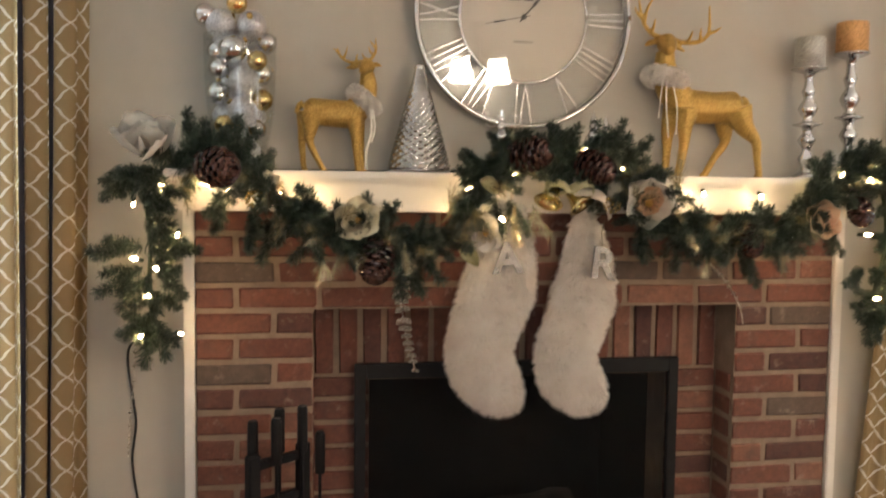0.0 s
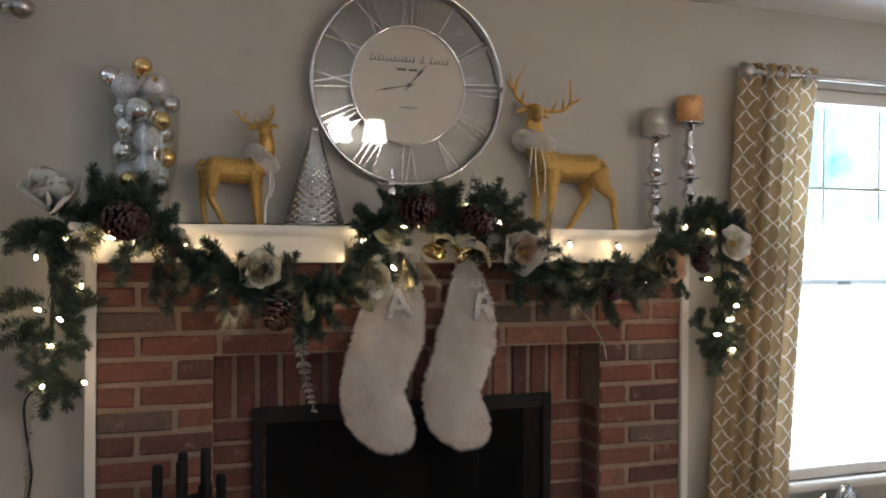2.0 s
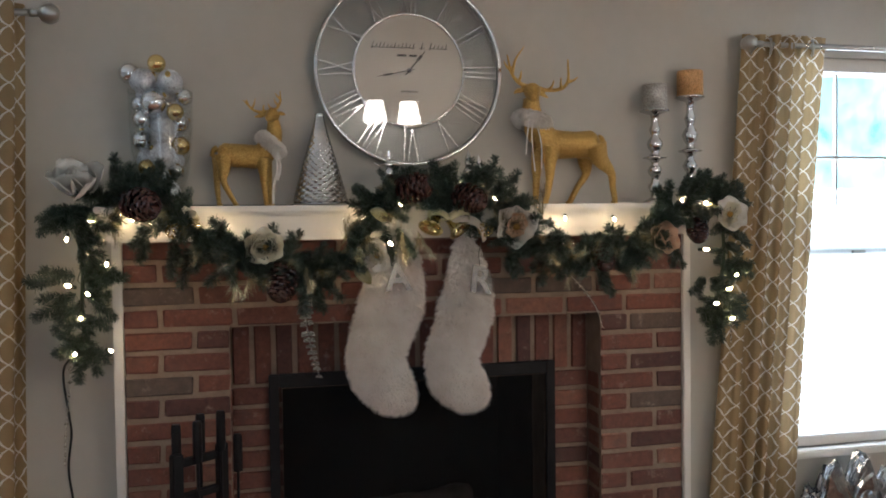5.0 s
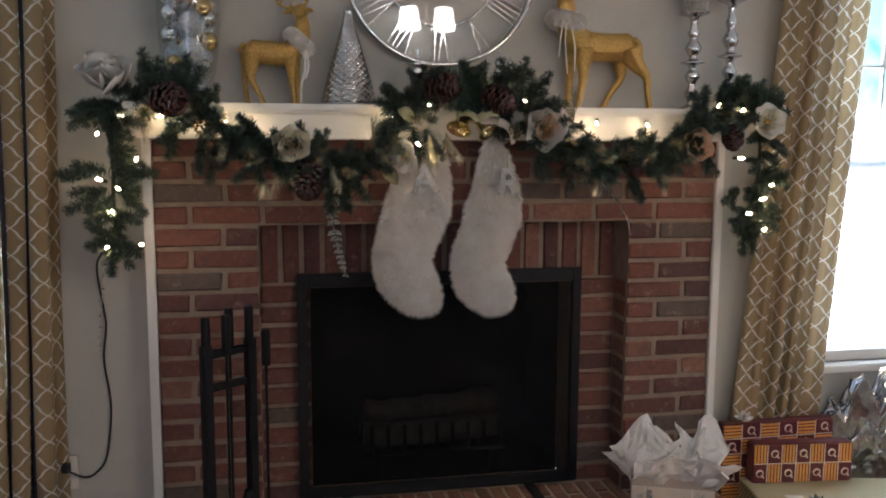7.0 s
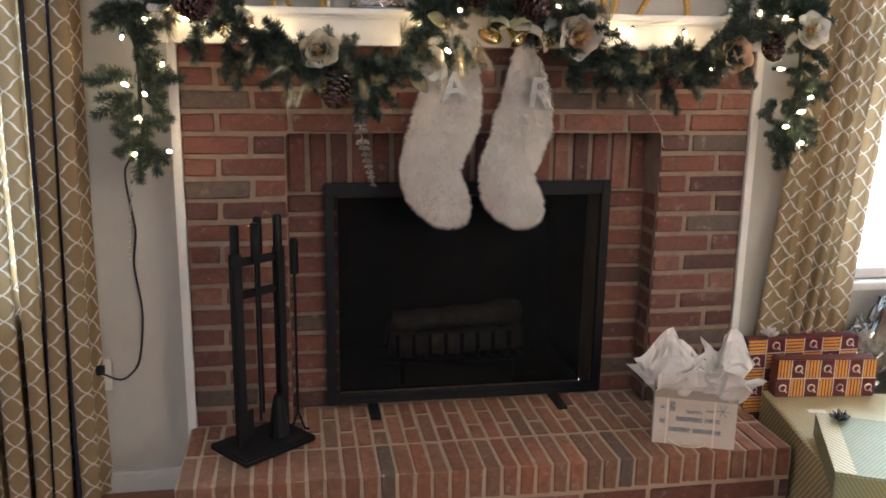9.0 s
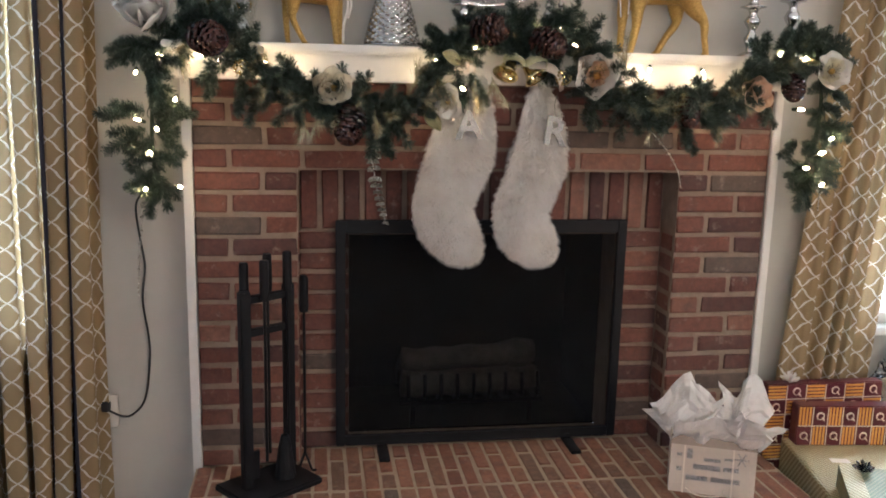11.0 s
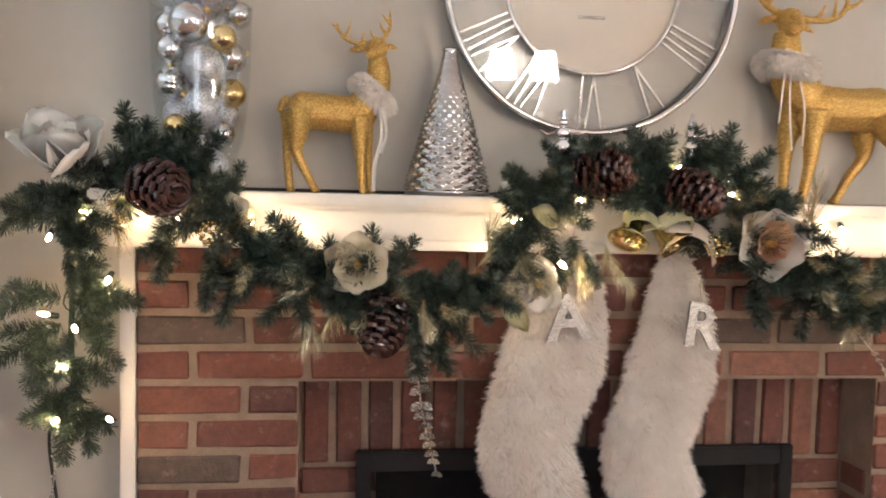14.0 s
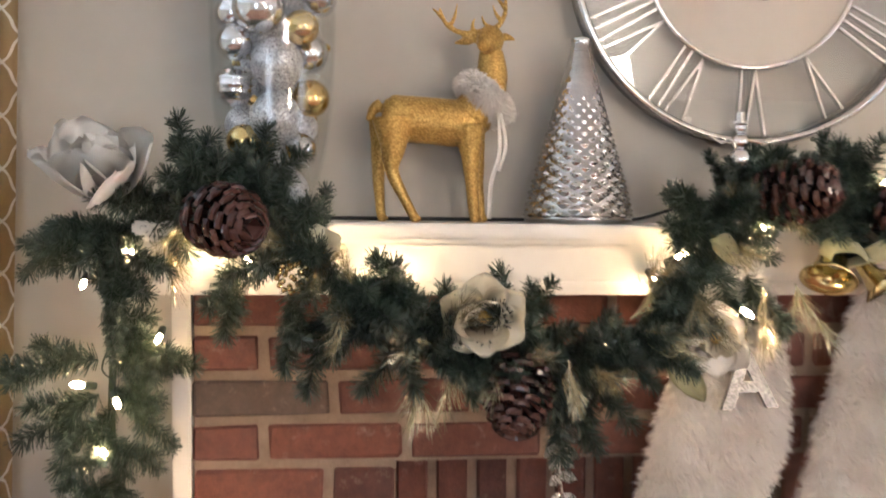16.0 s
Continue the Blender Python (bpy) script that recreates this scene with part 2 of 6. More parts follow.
M_LOG = simple("charred_log", (0.03, 0.024, 0.02), (0.10, 0.08, 0.065), 20, 0.9, 0, 0.6, 60)
M_TISSUE = petal_material("tissue_paper", (0.80, 0.76, 0.72), (0.88, 0.85, 0.82), 0.4)
M_BAG = simple("pearl_white_card", (0.46, 0.40, 0.34), (0.55, 0.48, 0.41), 12, 0.4, 0.1, 0.1, 120)
M_MAROON = simple("maroon_paper", (0.085, 0.012, 0.018), (0.11, 0.018, 0.024), 12, 0.3)
M_YELLOW = simple("yellow_orange_print", (0.62, 0.27, 0.05), (0.72, 0.34, 0.07), 12, 0.3)
M_PALE = simple("cream_print", (0.62, 0.50, 0.40), (0.70, 0.58, 0.48), 12, 0.3)
M_GOLDWRAP = stripe_paper("gold_striped_paper", (0.34, 0.285, 0.145), (0.56, 0.50, 0.31), 0.018, 0.8, 0.35, 0.45)
M_GREENWRAP = stripe_paper("pale_green_gold_paper", (0.19, 0.22, 0.13), (0.29, 0.29, 0.17), 0.012, -0.6, 0.25, 0.5)
M_FILM = simple("silver_film", (0.13, 0.14, 0.16), (0.52, 0.52, 0.52), 14, 0.16, 0.9, 0.7, 40)
M_RIBBON = petal_material("sheer_ribbon", (0.62, 0.55, 0.47), (0.74, 0.66, 0.57), 0.4)
M_PLATE = simple("outlet_plastic", (0.66, 0.61, 0.54), (0.72, 0.67, 0.59), 20, 0.4)


def outdoors_material():
    n = Nodes("daylight_outdoors")
    sep = n.add("SeparateXYZ")
    n.link(n.coords(), sep.inputs[0])
    trees = n.ramp(n.noise(3.0, 7, 0.65), (0.35, (0.040, 0.085, 0.092)), (0.65, (0.13, 0.175, 0.18)))
    col = n.mix(n.math("GREATER_THAN", sep.outputs[2], 1.72), (0.86, 0.95, 1.0), trees)
    em = n.add("Emission", Strength=20.0)
    n.link(col, em.inputs[0])
    n.link(em.outputs[0], n.out.inputs[0])
    return n.mat


M_OUT = outdoors_material()
M_BLIND = petal_material("white_shade_cloth", (0.90, 0.91, 0.92), (0.95, 0.95, 0.95), 0.85)

# ---- building blocks ----
def box(bm, x0, x1, y0, y1, z0, z1, bevel=0.0):
    m = Matrix.LocRotScale(((x0 + x1) / 2, (y0 + y1) / 2, (z0 + z1) / 2), None, (x1 - x0, y1 - y0, z1 - z0))
    g = bmesh.ops.create_cube(bm, size=1.0, matrix=m)
    if bevel:
        edges = {e for v in g["verts"] for e in v.link_edges}
        bmesh.ops.bevel(bm, geom=list(edges), offset=bevel, segments=2, affect="EDGES", clamp_overlap=True)
    return bm


def boxes(*rows, bevel=0.0):
    bm = bmesh.new()
    for r in rows:
        box(bm, *r, bevel=bevel)
    return bm


def lathe(profile, seg=32, at=(0, 0, 0), bm=None):
    bm = bm or bmesh.new()
    rings = []
    for r, z in profile:
        if r < 1e-5:
            rings.append([bm.verts.new((at[0], at[1], at[2] + z))])
        else:
            rings.append([bm.verts.new((at[0] + r * math.cos(2 * math.pi * i / seg), at[1] + r * math.sin(2 * math.pi * i / seg), at[2] + z)) for i in range(seg)])
    for a, b in zip(rings, rings[1:]):
        for i in range(seg):
            j = (i + 1) % seg
            if len(a) == 1 and len(b) == 1:
                continue
            if len(a) == 1:
                bm.faces.new((a[0], b[j], b[i]))
            elif len(b) == 1:
                bm.faces.new((a[i], a[j], b[0]))
            else:
                bm.faces.new((a[i], a[j], b[j], b[i]))
    return bm


def tube(points, radii, seg=8, bm=None, flat=1.0):
    """A sweep along points; flat squeezes it across its second axis."""
    bm = bm or bmesh.new()
    pts = [Vector(p) for p in points]
    if isinstance(radii, (int, float)):
        radii = [radii] * len(pts)
    rings, side = [], None
    for i, p in enumerate(pts):
        d = (pts[min(i + 1, len(pts) - 1)] - pts[max(i - 1, 0)]).normalized()
        if side is None:
            side = d.orthogonal().normalized()
        side = (side - d * side.dot(d)).normalized()
        up = d.cross(side)
        rings.append([bm.verts.new(p + radii[i] * (side * math.cos(2 * math.pi * k / seg) + up * flat * math.sin(2 * math.pi * k / seg))) for k in range(seg)])
    for a, b in zip(rings, rings[1:]):
        for k in range(seg):
            bm.faces.new((a[k], a[(k + 1) % seg], b[(k + 1) % seg], b[k]))
    bm.faces.new(rings[0][::-1])
    bm.faces.new(rings[-1])
    return bm


def ball(bm, at, r, seg=16, squash=(1, 1, 1), turn=None):
    m = Matrix.LocRotScale(at, turn, (r * squash[0], r * squash[1], r * squash[2]))
    bmesh.ops.create_uvsphere(bm, u_segments=seg, v_segments=max(6, seg * 2 // 3), radius=1.0, matrix=m)
    return bm


def spline(pts, n=6):
    """Points of a smooth line through pts."""
    p = [Vector(q) for q in pts]
    p = [2 * p[0] - p[1], *p, 2 * p[-1] - p[-2]]
    out = []
    for i in range(1, len(p) - 2):
        for k in range(n):
            t = k / n
            out.append(0.5 * (2 * p[i] + (p[i + 1] - p[i - 1]) * t + (2 * p[i - 1] - 5 * p[i] + 4 * p[i + 1] - p[i + 2]) * t * t + (3 * p[i] - p[i - 1] - 3 * p[i + 1] + p[i + 2]) * t ** 3))
    return [*out, p[-2]]


def part(name, bm, material, parent=None, label="", smooth=False):
    me = bpy.data.meshes.new(name)
    bmesh.ops.recalc_face_normals(bm, faces=bm.faces)
    bm.to_mesh(me)
    bm.free()
    me.materials.append(material)
    if smooth:
        me.polygons.foreach_set("use_smooth", [True] * len(me.polygons))
    ob = new(name, me)
    ob.parent = parent
    if label:
        ob["label"] = label
    return ob


def thing(name, at, label, category, group="", kind=""):
    ob = new(name)
    ob.empty_display_size = 0.05
    ob.location = at
    return tagged(ob, label, category, group, kind)


def structure(name, bm, material, label, category, smooth=False):
    return tagged(part(name, bm, material, None, "", smooth), label, category, "", "structure")


# ---- room ----
RX, RY, RH = 3.2, -4.6, 2.44
floor = structure("floor", boxes((-RX, RX, RY, 0.6, -0.05, 0.0)), M_FLOOR, "reddish brown wooden floor of the living room", "floor")
structure("ceiling", boxes((-RX - 0.12, RX + 0.12, RY - 0.12, 0.3, RH, RH + 0.1)), M_CEIL, "plain white painted ceiling over the room", "ceiling")
WIN = (1.38, 2.60, HZ + 0.40, HZ + 1.90)
WINL = (-2.55, -1.325, HZ + 0.40, HZ + 1.90)
back = boxes((-RX, WINL[0], WY, 0.25, 0, RH), (WINL[0], WINL[1], WY, 0.25, 0, WINL[2]), (WINL[0], WINL[1], WY, 0.25, WINL[3], RH), (WINL[1], -0.94, WY, 0.25, 0, RH),
             (-0.94, 0.94, WY, 0.25, HZ + 1.2, RH), (0.94, WIN[0], WY, 0.25, 0, RH), (WIN[0], WIN[1], WY, 0.25, 0, WIN[2]), (WIN[0], WIN[1], WY, 0.25, WIN[3], RH), (WIN[1], RX, WY, 0.25, 0, RH))
structure("wall_north", back, M_WALL, "greige painted wall behind the mantel", "wall")
structure("wall_west", boxes((-RX - 0.12, -RX, RY, 0.25, 0, RH)), M_WALL, "greige painted side wall", "wall")
structure("wall_south", boxes((-RX - 0.12, -1.55, RY - 0.12, RY, 0, RH), (-0.45, RX + 0.12, RY - 0.12, RY, 0, RH), (-1.55, -0.45, RY - 0.12, RY, 0, 0.65), (-1.55, -0.45, RY - 0.12, RY, 2.25, RH)), M_WALL, "greige painted wall across the room with a window opening", "wall")
structure("wall_east", boxes((RX, RX + 0.12, RY, -2.95, 0, RH), (RX, RX + 0.12, -1.45, 0.25, 0, RH), (RX, RX + 0.12, -2.95, -1.45, 0, 0.75), (RX, RX + 0.12, -2.95, -1.45, 2.2, RH)), M_WALL, "greige painted side wall with a window opening", "wall")
structure("baseboard", boxes((-RX, -0.98, WY - 0.016, WY, 0, 0.062), (-RX, -0.98, WY - 0.012, WY, 0.062, 0.075), (0.98, RX, WY - 0.016, WY, 0, 0.062), (0.98, RX, WY - 0.012, WY, 0.062, 0.075)), M_WHITE, "white painted baseboard along the wall", "baseboard")

# mantel with its shelf, stepped moulding, frieze and narrow side trim
mantel = thing("mantelpiece", (0, 0, HZ), "white painted wooden mantel shelf with stepped moulding above red brick", "mantel")
part("shelf", boxes((-1.0, 1.0, -0.10, WY, 1.323, 1.343), bevel=0.004), M_WHITE, mantel)
part("crown_moulding", boxes((-0.988, 0.988, -0.088, WY, 1.314, 1.323), (-0.972, 0.972, -0.070, WY, 1.256, 1.314), (-0.980, 0.980, -0.078, WY, 1.237, 1.256), bevel=0.003), M_WHITE, mantel)
part("side_trim", boxes((-0.965, -0.937, -0.012, WY, -0.265, 1.237), bevel=0.003), M_WHITE, mantel)
part("side_trim", boxes((0.937, 0.965, -0.012, WY, -0.265, 1.237), bevel=0.003), M_WHITE, mantel)

# ---- windows, curtains, rods ----
structure("backdrop", boxes((-4.5, 4.5, 1.6, 1.62, -0.5, 3.5)), M_OUT, "overexposed daylight and pale trees outside the windows", "backdrop")


def window(name, x0, x1, z0, z1, blind):
    w = thing(name, ((x0 + x1) / 2, WY, z0), "white sash window with thin glazing bars, bright daylight behind", "window", kind="structure")
    hw, h = (x1 - x0) / 2, z1 - z0
    mid = HZ + 1.146 - z0
    part("window_frame", boxes((-hw, -hw + 0.05, 0.02, 0.13, 0, h), (hw - 0.05, hw, 0.02, 0.13, 0, h), (-hw + 0.05, hw - 0.05, 0.02, 0.13, h - 0.05, h), (-hw + 0.05, hw - 0.05, 0.02, 0.13, 0, 0.04), (-hw + 0.05, hw - 0.05, 0.05, 0.1, mid - 0.02, mid + 0.02), bevel=0.004), M_WHITE, w)
    part("window_sill", boxes((-hw - 0.04, hw + 0.04, -0.045, 0.02, -0.03, 0.0), bevel=0.005), M_WHITE, w)
    for k in range(1, 4):
        x = -hw + 0.05 + k * (2 * hw - 0.1) / 4
        part("glazing_bar", boxes((x - 0.004, x + 0.004, 0.07, 0.09, mid + 0.02, h - 0.05)), M_WHITE, w)
    part("glazing_bar", boxes((-hw + 0.05, hw - 0.05, 0.071, 0.089, (mid + h) / 2 - 0.005, (mid + h) / 2 + 0.005)), M_WHITE, w)
    for lo, hi in ((0.04, mid - 0.02), (mid + 0.02, h - 0.05)):
        part("pane", boxes((-hw + 0.05, hw - 0.05, 0.078, 0.082, lo, hi)), M_GLASS, w).visible_shadow = False
    cloth = bmesh.new()
    bmesh.ops.create_grid(cloth, x_segments=2, y_segments=24, size=0.5)
    for v in cloth.verts:
        v.co = Vector((v.co.x * (2 * hw - 0.09), 0.030 + 0.0015 * math.sin(v.co.y * 60), 0.03 + (v.co.y + 0.5) * (blind - 0.04 - z0)))
    part("roller_shade", cloth, M_BLIND, w, "white translucent shade", True)
    for x in (-0.22, 0.22):
        part("sash_lock", boxes((x - 0.03, x + 0.03, 0.012, 0.026, mid + 0.0, mid + 0.012), bevel=0.003), M_STEEL, w)


window("window_1", WIN[0], WIN[1], WIN[2], WIN[3], HZ + 1.33)
window("window_2", WINL[0], WINL[1], WINL[2], WINL[3], HZ + 1.84)


def curtain(x0, x1, lean, folds, amp, y, top, label, phase=0.0, pinch=0.0, deep=1.0, gather=0.0):
    """Hanging cloth with deep folds; its UV map counts metres of cloth."""
    bm = bmesh.new()
    uv = bm.loops.layers.uv.new("UVMap")
    cols, rows = folds * 14, 44
    rng = random.Random(int(abs(x0) * 100))
    wob = [rng.uniform(-0.25, 0.25) for _ in range(folds + 2)]
    grid, us = [], []
    for j in range(rows + 1):
        f = j / rows
        line, u, last = [], 0.0, None
        for i in range(cols + 1):
            s = i / 14
            k = int(s)
            ph = 2 * math.pi * s + phase + wob[min(k, folds)] * math.sin(2 * math.pi * (s - k)) * 0.6
            a = amp * (1.0 + 0.25 * math.sin(3.1 * k + 4 * f)) * (0.75 + 0.25 * f)
            if gather:
                a *= 0.35 + 1.5 * math.exp(-((i / cols - 0.52) / gather) ** 2)
            x = x0 + (x1 - x0) * i / cols + lean * f + pinch * amp * math.sin(2 * ph) + 0.008 * f * math.sin(5 * f + 1.7 * s)
            p = Vector((x, y + a * (2 * (0.5 + 0.5 * math.cos(ph)) ** deep - 1), top * (1 - f) + 0.012 * f))
            if last is not None and j == rows // 2:
                u += (p - last).length
                us.append(u)
            elif j == rows // 2:
                us.append(0.0)
            last = p
            line.append(bm.verts.new(p))
        grid.append(line)
    for j in range(rows):
        for i in range(cols):
            f = bm.faces.new((grid[j][i], grid[j][i + 1], grid[j + 1][i + 1], grid[j + 1][i]))
            for loop, (a, b) in zip(f.loops, ((j, i), (j, i + 1), (j + 1, i + 1), (j + 1, i))):
                loop[uv].uv = (us[b], top * (1 - a / rows))
    c = thing("curtain", ((x0 + x1) / 2, y, 0.0), label, "curtain", "patterned curtains")
    cloth = part("cloth", bm, M_TRELLIS, c, "", True)
    cloth.matrix_parent_inverse = Matrix.Translation(c.location).inverted()
    return c


def grommets(c, xs, y, z):
    for x in xs:
        bm = bmesh.new()
        ring = [(0.028 * math.cos(k * math.pi / 10), 0.0, 0.028 * math.sin(k * math.pi / 10)) for k in range(21)]
        tube(ring, 0.005, 8, bm)
        g = part("grommet", bm, M_STEEL, c, "", True)
        g.matrix_parent_inverse = Matrix.Translation(c.location).inverted()
        g.matrix_basis = pose(x, y, z, 0, 0, 62)


right_curtain = curtain(1.195, 1.545, -0.175, 6, 0.016, 0.025, HZ + 1.955, "ochre curtain with a cream trellis pattern, gathered beside the window", 0.6, 0.2, 1.4, 0.24)
grommets(right_curtain, (1.235, 1.315, 1.40, 1.49), 0.03, HZ + 1.915)
left_curtain = curtain(-1.567, -1.202, -0.040, 5, 0.066, 0.016, HZ + 1.955, "ochre trellis-patterned curtain hanging in deep folds to the floor", 0.0, 0.28, 1.5)
# added dark strips in two valleys, painting the deep shade between pleats
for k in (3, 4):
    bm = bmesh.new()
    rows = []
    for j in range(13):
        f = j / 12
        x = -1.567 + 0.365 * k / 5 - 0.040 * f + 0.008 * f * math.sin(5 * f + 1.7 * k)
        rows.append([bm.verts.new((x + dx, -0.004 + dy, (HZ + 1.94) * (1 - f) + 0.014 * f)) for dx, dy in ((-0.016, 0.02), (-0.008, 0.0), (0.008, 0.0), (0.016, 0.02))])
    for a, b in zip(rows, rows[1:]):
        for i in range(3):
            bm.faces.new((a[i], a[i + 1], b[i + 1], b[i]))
    fold = part("lining_fold", bm, M_FOLD_SHADE, left_curtain, "dark slate strip standing in for the shade between the pleats", True)
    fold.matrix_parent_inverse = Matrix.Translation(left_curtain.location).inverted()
grommets(left_curtain, (-1.26, -1.34, -1.42), 0.03, HZ + 1.915)


def curtain_rod(x0, x1, end):
    r = thing("curtain_rod", ((x0 + x1) / 2, 0.02, HZ + 1.92), "brushed nickel curtain rod with a ball finial", "curtain rod", "curtain rods")
    h = (x1 - x0) / 2
    part("rod", tube([(-h, 0, 0), (h, 0, 0)], 0.010, 14), M_STEEL, r, "", True)
    prof = [(0.0, 0.0), (0.012, 0.0), (0.013, 0.012), (0.010, 0.02), (0.012, 0.026), (0.024, 0.034), (0.031, 0.05), (0.030, 0.062), (0.020, 0.078), (0.0, 0.084)]
    f = part("finial", lathe(prof, 20), M_STEEL, r, "", True)
    f.matrix_basis = pose(end * h, 0, 0, 0, 90 * end, 0)
    for k in (-0.85, 0.75):
        part("bracket", boxes((k * h - 0.008, k * h + 0.008, 0.0, WY - 0.02, -0.012, 0.0), (k * h - 0.014, k * h + 0.014, WY - 0.025, WY - 0.02, -0.04, 0.03), bevel=0.002), M_STEEL, r)


curtain_rod(1.275, 2.80, -1)
curtain_rod(-2.75, -1.18, 1)

# ---- wall clock ----
CX, CZ, CR, CF = -0.028, HZ + 1.793, 0.312, 0.183


def disc_ring(r0, r1, y0, y1, seg=96):
    """A flat ring in the wall's plane, from y0 to y1."""
    bm = bmesh.new()
    loops = [[bm.verts.new((r * math.cos(2 * math.pi * k / seg), y, r * math.sin(2 * math.pi * k / seg))) for k in range(seg)] for r, y in ((r0, y0), (r1, y0), (r1, y1), (r0, y1))]
    for a, b in zip(loops, loops[1:] + loops[:1]):
        for k in range(seg):
            bm.faces.new((a[k], a[(k + 1) % seg], b[(k + 1) % seg], b[k]))
    return bm


clock = thing("wall_clock", (CX, WY, CZ), "large round chrome wall clock with roman numerals and cream dial", "clock")
hoop = bmesh.new()
tube([(CR * math.cos(2 * math.pi * k / 96), -0.045, CR * math.sin(2 * math.pi * k / 96)) for k in range(97)], 0.0075, 12, hoop)
part("outer_hoop", hoop, M_CHROME, clock, "polished chrome hoop", True)
part("rim_wall", disc_ring(CR - 0.006, CR + 0.002, -0.045, -0.004), M_CHROME, clock, "", True)
hoop = bmesh.new()
tube([((CF + 0.004) * math.cos(2 * math.pi * k / 72), -0.034, (CF + 0.004) * math.sin(2 * math.pi * k / 72)) for k in range(73)], 0.005, 10, hoop)
part("inner_hoop", hoop, M_CHROME, clock, "", True)
part("dial", disc_ring(0.002, CF, -0.030, -0.012), M_FACE, clock, "cream dial with dark script lettering")
part("back_plate", disc_ring(CF - 0.01, CR - 0.008, -0.008, -0.004), M_RING, clock, "smoky grey glass ring behind the numerals")
part("cover_glass", disc_ring(0.0005, CR - 0.006, -0.0432, -0.0420), M_GLASS, clock).visible_shadow = False


def stroke(bm, a, b, w, y0, y1):
    d = Vector((b[0] - a[0], b[1] - a[1]))
    s = Vector((-d.y, d.x)).normalized() * w / 2
    q = [(a[0] + s.x, a[1] + s.y), (b[0] + s.x, b[1] + s.y), (b[0] - s.x, b[1] - s.y), (a[0] - s.x, a[1] - s.y)]
    lo, hi = [bm.verts.new((x, y0, z)) for x, z in q], [bm.verts.new((x, y1, z)) for x, z in q]
    bm.faces.new(lo), bm.faces.new(hi[::-1])
    for k in range(4):
        bm.faces.new((lo[k], lo[(k + 1) % 4], hi[(k + 1) % 4], hi[k]))


NUMERALS = ["XII", "I", "II", "III", "IIII", "V", "VI", "VII", "VIII", "IX", "X", "XI"]
for hour, text in enumerate(NUMERALS):
    bm = bmesh.new()
    ang = math.pi / 2 - hour * math.pi / 6
    widths = {"I": 0.017, "V": 0.038, "X": 0.036}
    total = sum(widths[c] for c in text)
    r0, r1 = CF + 0.009, CR - 0.012
    t = -total / 2
    for c in text:
        w = widths[c]
        lines = {"I": [((0.5, 0), (0.5, 1))], "V": [((0.1, 1), (0.5, 0)), ((0.9, 1), (0.5, 0))], "X": [((0.1, 1), (0.9, 0)), ((0.1, 0), (0.9, 1))]}[c]
        for p, q in lines:
            ends = []
            for sx, sr in (p, q):
                r, off = r0 + (r1 - r0) * sr, (t + w * sx) * (0.85 + 0.3 * sr)
                ends.append((r * math.cos(ang) + off * math.sin(ang), r * math.sin(ang) - off * math.cos(ang)))
            stroke(bm, *ends, 0.0040, -0.036, -0.026)
        t += w
    part("numeral", bm, M_CHROME, clock, "chrome roman numeral " + text)

hub = bmesh.new()
for ang, length, w in ((math.radians(50), 0.085, 0.010), (math.radians(192), 0.115, 0.006)):
    dx, dz = math.cos(ang), math.sin(ang)
    h = bmesh.new()
    stroke(h, (-0.02 * dx, -0.02 * dz), (length * 0.55 * dx, length * 0.55 * dz), w * 0.45, -0.0375, -0.0355)
    stroke(h, (length * 0.5 * dx, length * 0.5 * dz), (length * 0.78 * dx, length * 0.78 * dz), w, -0.0377, -0.0353)
    stroke(h, (length * 0.78 * dx, length * 0.78 * dz), (length * dx, length * dz), w * 0.3, -0.0375, -0.0355)
    part("clock_hand", h, M_INK, clock)
ball(hub, (0, -0.0365, 0), 0.008, 12, (1, 0.4, 1))
part("hub", hub, M_INK, clock, "", True)
# a script name and a date that become plain bars, and one legible word
words = bmesh.new()
rng = random.Random(3)
x = -0.128
for width in (0.150, 0.022, 0.066):
    n = max(1, int(width / 0.012))
    for k in range(n):
        xx = x + (k + 0.5) * width / n
        tall = 0.012 + (0.012 if k == 0 else rng.choice((0, 0, 0.006)))
        stroke(words, (xx - 0.003, 0.078 - tall / 3), (xx + 0.003, 0.078 + tall * 0.7), 0.0030, -0.0312, -0.0300)
    stroke(words, (x, 0.078 - 0.003), (x + width, 0.078 - 0.002), 0.0022, -0.0312, -0.0300)
    x += width + 0.012
for x0, x1 in ((-0.040, -0.008), (0.0, 0.028)):
    stroke(words, (x0, 0.050), (x1, 0.050), 0.007, -0.0312, -0.0300)
part("lettering", words, M_INK, clock, "dark lettering bars on the dial")


def lettering(text, size, m, material, parent, depth=0.0006, fat=0.0):
    cu = bpy.data.curves.new("word", "FONT")
    cu.body, cu.size, cu.align_x, cu.align_y, cu.extrude = text, size, "CENTER", "CENTER", depth
    cu.offset = fat
    tmp = bpy.data.objects.new("word", cu)
    scene.collection.objects.link(tmp)
    dg = bpy.context.evaluated_depsgraph_get()
    me = bpy.data.meshes.new_from_object(tmp.evaluated_get(dg))
    bpy.data.objects.remove(tmp)
    me.name = "word"
    me.materials.clear()
    me.materials.append(material)
    ob = new("word", me)
    ob.parent = parent
    ob.matrix_basis = m
    return ob


lettering("CAMBRIDGE", 0.0105, pose(0, -0.0306, -0.070, 90, 0, 0), M_INK, clock)

